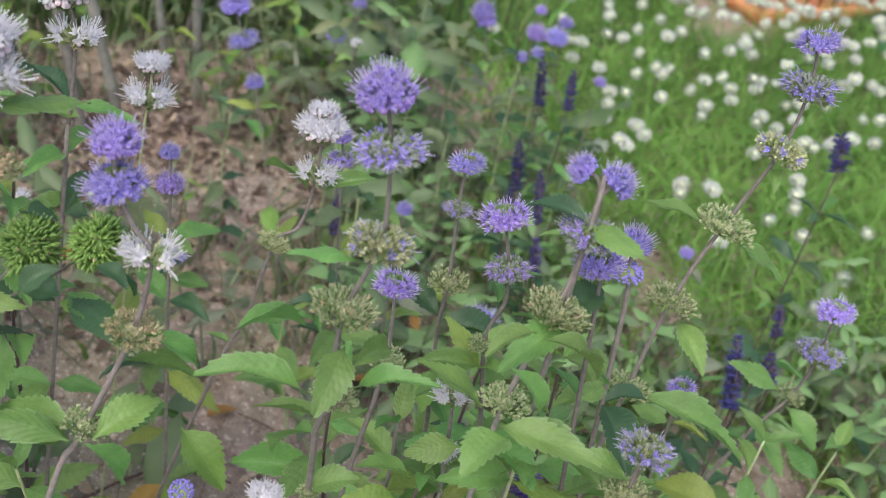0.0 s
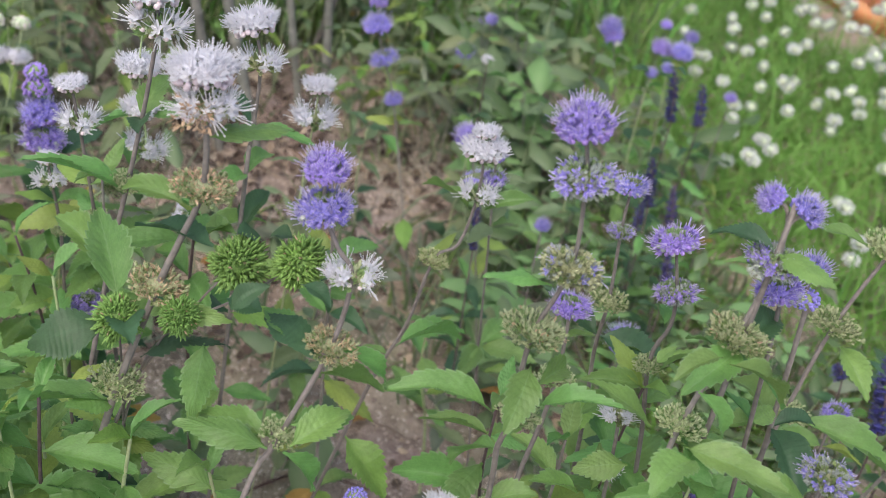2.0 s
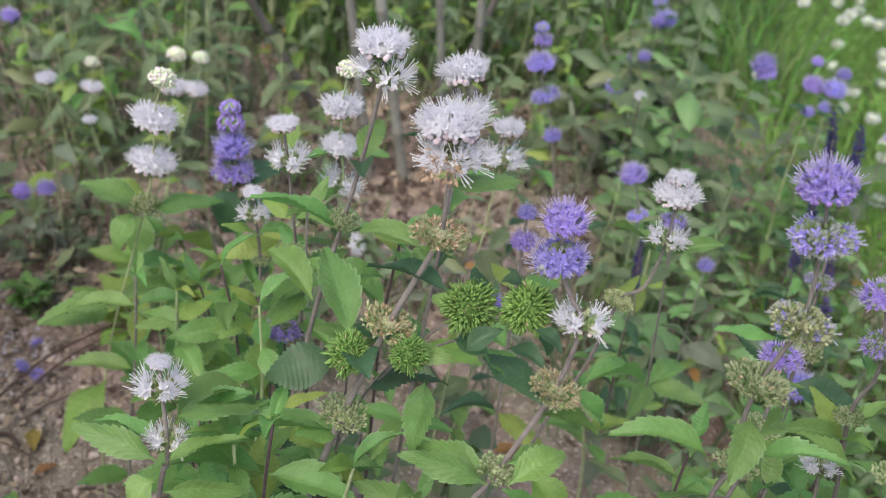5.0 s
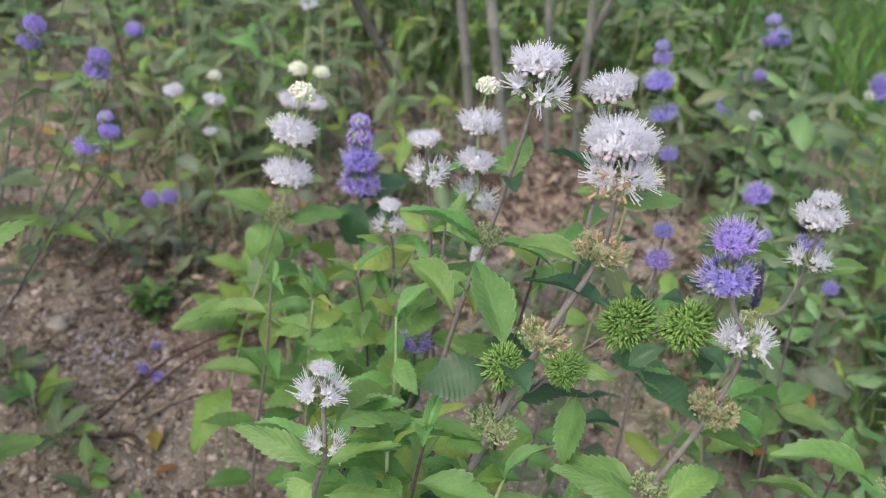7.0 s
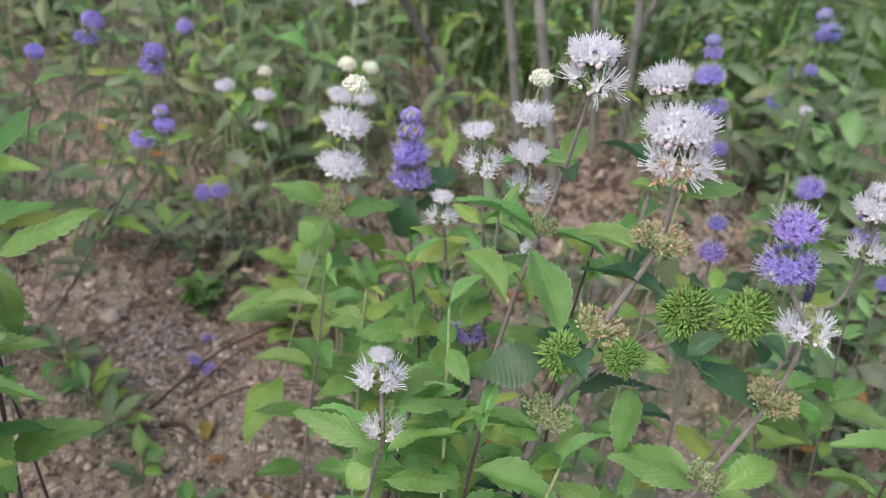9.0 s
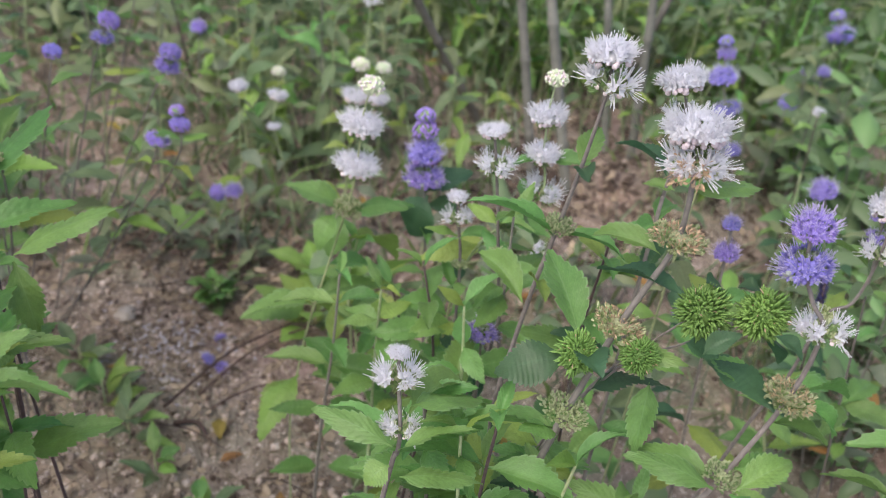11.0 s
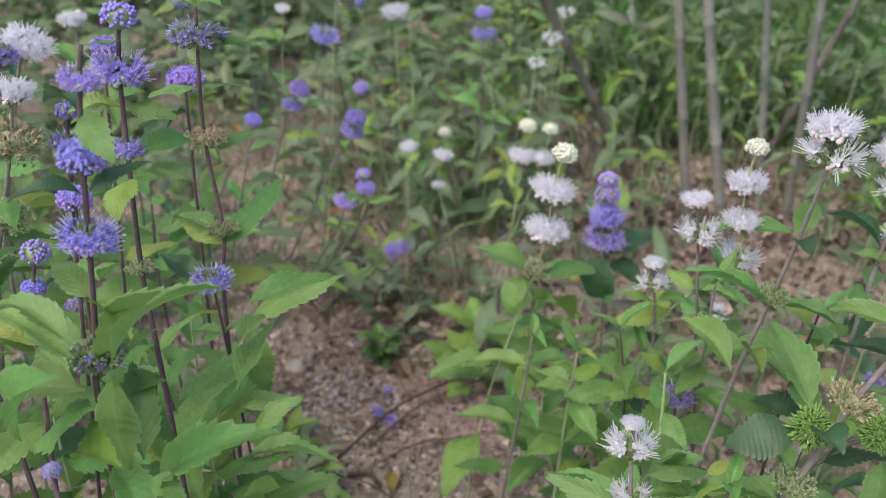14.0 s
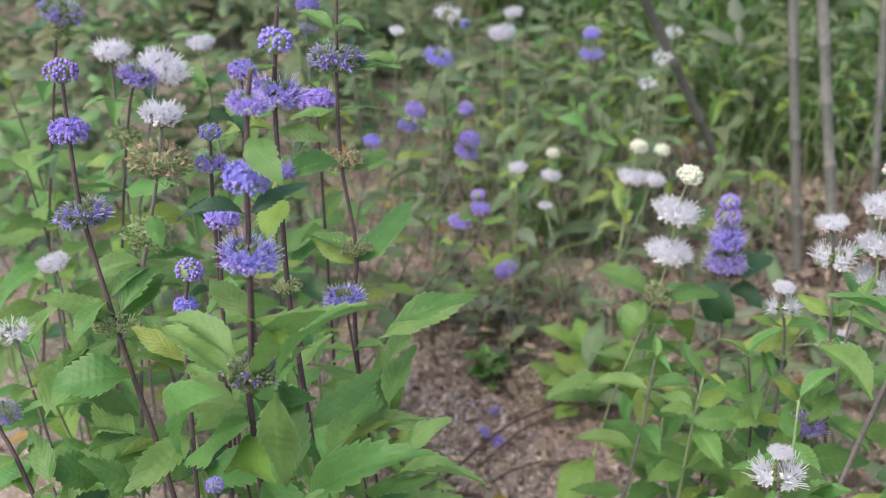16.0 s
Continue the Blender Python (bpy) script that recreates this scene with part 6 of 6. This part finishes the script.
def dry_wisps():
    """Dead stalks and shrivelled leaves that lie and stand about the low plants."""
    rng = random.Random(19)
    b = Build()
    for _ in range(240):
        x, y = rng.gauss(-0.82, 0.09), rng.gauss(1.07, 0.07)
        p = Vector((x, y, lie(x, y) + 0.002))
        d = Vector((rng.gauss(0, 1), rng.gauss(0, 1), abs(rng.gauss(0, 0.7)))).normalized()
        tip = p + d * rng.uniform(0.03, 0.1)
        b.thread(p, tip, rng.uniform(0.0005, 0.001), rng.choice(("twig", "twig", "litter", "stem_brown")), Vector((rng.uniform(-.008, .008), rng.uniform(-.008, .008), 0.006)))
        if rng.random() < 0.6:
            w = d.cross(Vector((rng.uniform(-.4, .4), rng.uniform(-.4, .4), 1))).normalized()
            b.petal(tip, (d + w * 0.5).normalized(), w, rng.uniform(0.01, 0.026), rng.uniform(0.005, 0.011), rng.uniform(-0.006, 0.006), rng.choice(("litter", "twig")))
    tagged(new("dry_wisps", b.mesh("dry_wisps")), "dark withered stalks and shrivelled leaves on soil", "dead stalks", "", "stuff")


dry_wisps()


def pebble(x, y, r):
    b = Build()
    rng = random.Random(int(r * 1e5))
    bm = bmesh.new()
    bmesh.ops.create_icosphere(bm, subdivisions=2, radius=r)
    for v in bm.verts:
        v.co *= 1 + 0.45 * noise.noise(v.co / r * 1.1 + Vector((x * 9, y * 9, 0)))
        v.co.z *= 0.6
    b.v = [v.co.copy() for v in bm.verts]
    bm.verts.index_update()
    for f in bm.faces:
        b.face(tuple(v.index for v in f.verts), "stone")
    bm.free()
    ob = new("pebble", b.mesh("pebble"))
    ob.location = (x, y, lie(x, y) + r * 0.3)
    return tagged(ob, "pale rounded pebble lying on brown soil", "stone", "pebbles on the soil")


for x, y, r in ((-0.848, 0.893, 0.0155), (-0.62, 0.66, 0.006), (-0.73, 0.8, 0.007), (-0.69, 0.9, 0.006), (-0.55, 0.75, 0.005), (-0.78, 0.85, 0.005), (-0.50, 0.7, 0.006), (-0.66, 0.7, 0.0045), (-0.92, 0.95, 0.006), (-0.3, 0.8, 0.007), (-0.22, 0.85, 0.006)):
    pebble(x, y, r)


def fallen_leaf(x, y, turn, size, tone):
    ob = new("fallen_leaf", LEAVES[tone][0])
    ob.matrix_world = pose(x, y, lie(x, y) + 0.004, 6, -4, turn) @ Matrix.Diagonal((size, size * 0.42, size, 1))
    return tagged(ob, "withered rust-brown leaf lying on the soil" if tone == "r" else "yellow-green leaf lying on the soil", "leaf", "fallen leaves")


for x, y, turn, size, tone in ((-0.635, 0.765, 300, 0.04, "r"), (-0.70, 0.695, 5, 0.05, "y"), (-0.60, 0.70, 40, 0.03, "r"), (-0.5, 0.66, 120, 0.03, "r"), (-0.22, 0.72, 80, 0.035, "r"), (-0.78, 0.80, 200, 0.03, "r"), (-0.1, 0.9, 20, 0.04, "r"), (-0.35, 1.15, 20, 0.035, "r"), (-0.55, 1.25, 70, 0.04, "r")):
    fallen_leaf(x, y, turn, size, tone)


def fallen_petals():
    rng = random.Random(4)
    b = Build()
    for _ in range(260):
        x, y = rng.gauss(-0.745, 0.05), rng.gauss(0.86, 0.035)
        d = Vector((rng.uniform(-1, 1), rng.uniform(-1, 1), rng.uniform(0, 0.6))).normalized()
        b.petal(Vector((x, y, lie(x, y) + rng.uniform(0.003, 0.012))), d, d.cross(Vector((0, 0, 1))).normalized(), 0.006, 0.004, 0.001, rng.choice(("petal_faded", "petal_faded", "petal_faded", "crumb", "litter")))
    tagged(new("fallen_petals", b.mesh("fallen_petals")), "small lilac petals fallen on the soil", "petals", "", "stuff")


fallen_petals()


def fallen_head(x, y, size, turn):
    """A flower head dropped on the soil."""
    mesh, under, more = CLUSTERS["P"][1]
    ob = new("fallen_flower", mesh)
    ob.matrix_world = pose(x, y, lie(x, y) + size * 0.3, 50, 20, turn) @ Matrix.Diagonal((size, size, size * 0.8, 1))
    part(under, more, ob)
    return tagged(ob, "lilac flower head fallen on the bare soil", "flower", "fallen flowers")


fallen_head(-0.673, 0.846, 0.022, 10)
fallen_head(-0.696, 0.850, 0.026, 120)
fallen_head(-0.703, 0.898, 0.02, 220)

# ---- the white flower meadow ----


def beyond_meadow(x, y):
    """The bare ground round the crate and behind it."""
    return x > 0.8 and (y - 2.62) * 0.86 - (x - 1.0) * 0.51 > -0.13 + 0.04 * noise.noise((x * 4, y * 4, 0))


def meadow():
    rng = random.Random(31)
    b = Build()
    for _ in range(52000):
        x, y = rng.uniform(0.05, 2.6), rng.uniform(0.95, 3.9)
        if not in_meadow(x, y, rng.uniform(-0.2, 0.1)) or (y < 1.4 and noise.noise((x * 5, y * 5, 2)) > 0.3):
            continue
        if beyond_meadow(x, y) or math.hypot(x - 1.0, y - 2.2) > rng.uniform(1.05, 1.6) + 0.4 * noise.noise((x * 1.5, y * 1.5, 8)):
            continue
        h = rng.uniform(0.03, 0.12) * (0.9 + 0.5 * noise.noise((x * 6, y * 6, 3)))
        lean = Vector((rng.gauss(0, 0.7), rng.gauss(0, 0.7), 1)) * h
        p = Vector((x, y, 0))
        w = Vector((rng.uniform(-1, 1), rng.uniform(-1, 1), 0)).normalized() * rng.uniform(0.001, 0.003)
        i = len(b.v)
        mid = p + lean * 0.55
        tip = p + lean + Vector((lean.x, lean.y, -0.1 * h)) * 0.5
        b.v += [p - w, p + w, mid + w, mid - w, tip]
        tone = "grass" if rng.random() < 0.93 else "grass_olive"
        b.face((i, i + 1, i + 2, i + 3), tone)
        b.face((i + 3, i + 2, i + 4), tone)
    for _ in range(5200):
        x, y = rng.uniform(0.22, 1.7), rng.uniform(0.66, 1.35)
        if noise.noise((x * 4, y * 4, 5)) > 0.22 - 0.25 * (1.2 - y):
            continue
        h = rng.uniform(0.02, 0.11)
        lean = Vector((rng.gauss(0, 0.5), rng.gauss(0, 0.5), 1)) * h
        p = Vector((x, y, lie(x, y) - 0.004))
        w = Vector((rng.uniform(-1, 1), rng.uniform(-1, 1), 0)).normalized() * rng.uniform(0.0012, 0.004)
        i = len(b.v)
        mid, tip = p + lean * 0.55, p + lean + Vector((lean.x, lean.y, -0.2 * h)) * 0.6
        b.v += [p - w, p + w, mid + w, mid - w, tip]
        tone = rng.choice(("grass", "grass_olive", "leaf_dull"))
        b.face((i, i + 1, i + 2, i + 3), tone)
        b.face((i + 3, i + 2, i + 4), tone)
    tagged(new("meadow_foliage", b.mesh("meadow_foliage")), "fine bright yellow-green feathery foliage", "foliage", "", "stuff")
    thing = new("pompom_flower")
    tagged(thing, "white rounded flower head on a thin green stalk", "white flower", "white flowers of the meadow")
    b = Build()
    b.tube([Vector((0, 0, -0.21)), Vector((0.006, 0, -0.1)), Vector((0, 0, 0))], [0.0012, 0.001, 0.0008], "grass", 4)
    part("stalk", b.mesh("stalk"), thing)
    part("flower_head", CLUSTERS["O"][0][0], thing, "", Matrix.Diagonal((0.028, 0.028, 0.023, 1)))
    count = 0
    while count < 295:
        x, y = rng.uniform(0.2, 1.9), rng.uniform(1.15, 2.8)
        if not in_meadow(x, y, rng.uniform(-0.1, 0.12)) or (y < 1.6 and rng.random() < 0.72) or x > 0.62 * y + 0.05 or beyond_meadow(x, y + 0.05):
            continue
        z = rng.uniform(0.1, 0.2) if y < 2 else rng.uniform(0.14, 0.21)
        m = pose(x, y, z, rng.uniform(-14, 14), rng.uniform(-14, 14), rng.uniform(0, 360))
        if count == 0:
            thing.matrix_world = m
        else:
            copy_thing(thing, m).scale = (1, 1, 1)
        count += 1


meadow()

# ---- poles ----


def pole(foot, top, radius, mat, label):
    foot, top = Vector(foot), Vector(top)
    b = Build()
    rng = random.Random(int(abs(foot.x) * 1000))
    pts, radii = [], []
    length = (top - foot).length
    along, gap = 0.0, rng.uniform(0.1, 0.16)
    while along < length:
        drift = Vector((rng.uniform(-1, 1), rng.uniform(-1, 1), 0)) * radius * 0.12
        for step, swell in ((0, 1.0), (0.004, 1.16), (0.008, 1.18), (0.012, 0.98)):
            pts.append((top - foot) * ((along + step) / length) + drift)
            radii.append(radius * swell * (1.06 - 0.2 * along / length))
        along += gap * rng.uniform(0.85, 1.15)
    b.tube(pts, radii, mat, 10)
    ob = new("garden_pole", b.mesh("garden_pole"))
    ob.location = foot
    return tagged(ob, label, "pole", "poles standing behind the bed")


pole((-0.401, 1.467, -0.02), (-0.607, 1.467, 1.1), 0.0077, "pole_grey", "slim weathered grey pole standing upright in the soil")
pole((-0.343, 1.483, -0.02), (-0.593, 1.483, 1.1), 0.0087, "pole_grey", "slim weathered grey pole standing upright in the soil")
pole((-0.308, 1.661, -0.02), (-0.479, 1.661, 1.1), 0.0066, "pole_grey", "weathered grey pole behind the white flowers")
pole((-0.335, 1.849, -0.02), (-0.05, 1.849, 1.0), 0.007, "pole_brown", "grey-brown pole leaning among the leaves")
pole((-0.54, 1.65, -0.02), (-0.94, 1.08, 1.12), 0.0074, "pole_brown", "thin grey-brown pole leaning steeply across the bed")
pole((-0.258, 1.65, -0.02), (-0.329, 1.65, 1.1), 0.0075, "pole_grey", "slim weathered grey pole behind the flowers")


# ---- far things ----


def slab(b, lo, hi, mat, soft=0.004):
    """A box with softened edges, as part of a mesh."""
    bm = bmesh.new()
    bmesh.ops.create_cube(bm, size=1)
    size, mid = Vector(hi) - Vector(lo), (Vector(hi) + Vector(lo)) / 2
    for v in bm.verts:
        v.co = Vector((v.co.x * size.x, v.co.y * size.y, v.co.z * size.z)) + mid
    bmesh.ops.bevel(bm, geom=bm.edges[:], offset=min(soft, min(size) * 0.3), segments=2, affect="EDGES")
    i = len(b.v)
    bm.verts.index_update()
    b.v += [v.co.copy() for v in bm.verts]
    for f in bm.faces:
        b.face(tuple(i + v.index for v in f.verts), mat)
    bm.free()


def crate():
    """An open-sided plastic crate: posts, rails and slats."""
    thing = new("plastic_crate")
    thing.matrix_world = pose(1.03, 2.58, 0.0, 0, 0, 30)
    tagged(thing, "orange slatted plastic crate on the ground", "crate")
    wide, deep, high = 0.66, 0.36, 0.30
    for name, x0, x1, y0, y1 in (("front_side", 0, wide, 0, 0.014), ("back_side", 0, wide, deep - 0.014, deep), ("end_side", 0, 0.014, 0.015, deep - 0.015), ("end_side", wide - 0.014, wide, 0.015, deep - 0.015)):
        side = None
        bars = [((x0, y0, z0), (x1, y1, z1)) for z0, z1 in ((0.24, high), (0.0, 0.05), (0.085, 0.13), (0.165, 0.205))]
        along = max(x1 - x0, y1 - y0)
        for k in range(int(along / 0.055) + 1):
            f = k * 0.055
            if x1 - x0 > y1 - y0:
                bars.append(((x0 + f, y0 + 0.002, 0.01), (min(x0 + f + 0.012, x1), y1 - 0.002, high - 0.01)))
            else:
                bars.append(((x0 + 0.002, y0 + f, 0.01), (x1 - 0.002, min(y0 + f + 0.012, y1), high - 0.01)))
        for lo, hi in bars:
            b = Build()
            slab(b, lo, hi, "orange_plastic")
            bar = part(name if side is None else "slat", b.mesh("slat"), side or thing)
            side = side or bar
    b = Build()
    slab(b, (0.015, 0.015, 0.004), (wide - 0.015, deep - 0.015, 0.012), "orange_plastic")
    part("bottom", b.mesh("bottom"), thing)


crate()


def sack(name, m, size, mat, label, category):
    """A slumped bag."""
    b = Build()
    rings, sides = 9, 20
    for i in range(rings + 1):
        f = i / rings
        r = math.sin(math.pi * min(0.97, 0.12 + 0.86 * f)) ** 0.5
        for k in range(sides):
            a = 2 * math.pi * k / sides
            q = r * (1 + 0.16 * noise.noise((math.cos(a) * 2, math.sin(a) * 2, f * 3 + size[0] * 9)))
            b.v.append(Vector((math.cos(a) * size[0] * q, math.sin(a) * size[1] * q, f * size[2])))
    for i in range(rings):
        for k in range(sides):
            a, c = i * sides + k, i * sides + (k + 1) % sides
            b.face((a, c, c + sides, a + sides), mat)
    b.face(tuple(range(sides - 1, -1, -1)), mat)
    b.face(tuple(range(rings * sides, (rings + 1) * sides)), mat)
    ob = new(name, b.mesh(name))
    ob.matrix_world = m
    return tagged(ob, label, category)


sack("black_bag", pose(1.46, 2.74, -0.005, 0, 0, 30), (0.13, 0.05, 0.07), "black_plastic", "slumped black plastic bag lying behind the meadow", "bag")
sack("teal_bag", pose(1.42, 2.56, -0.005, 0, 0, -10), (0.07, 0.05, 0.05), "teal_plastic", "small teal plastic bag lying on the ground", "bag")
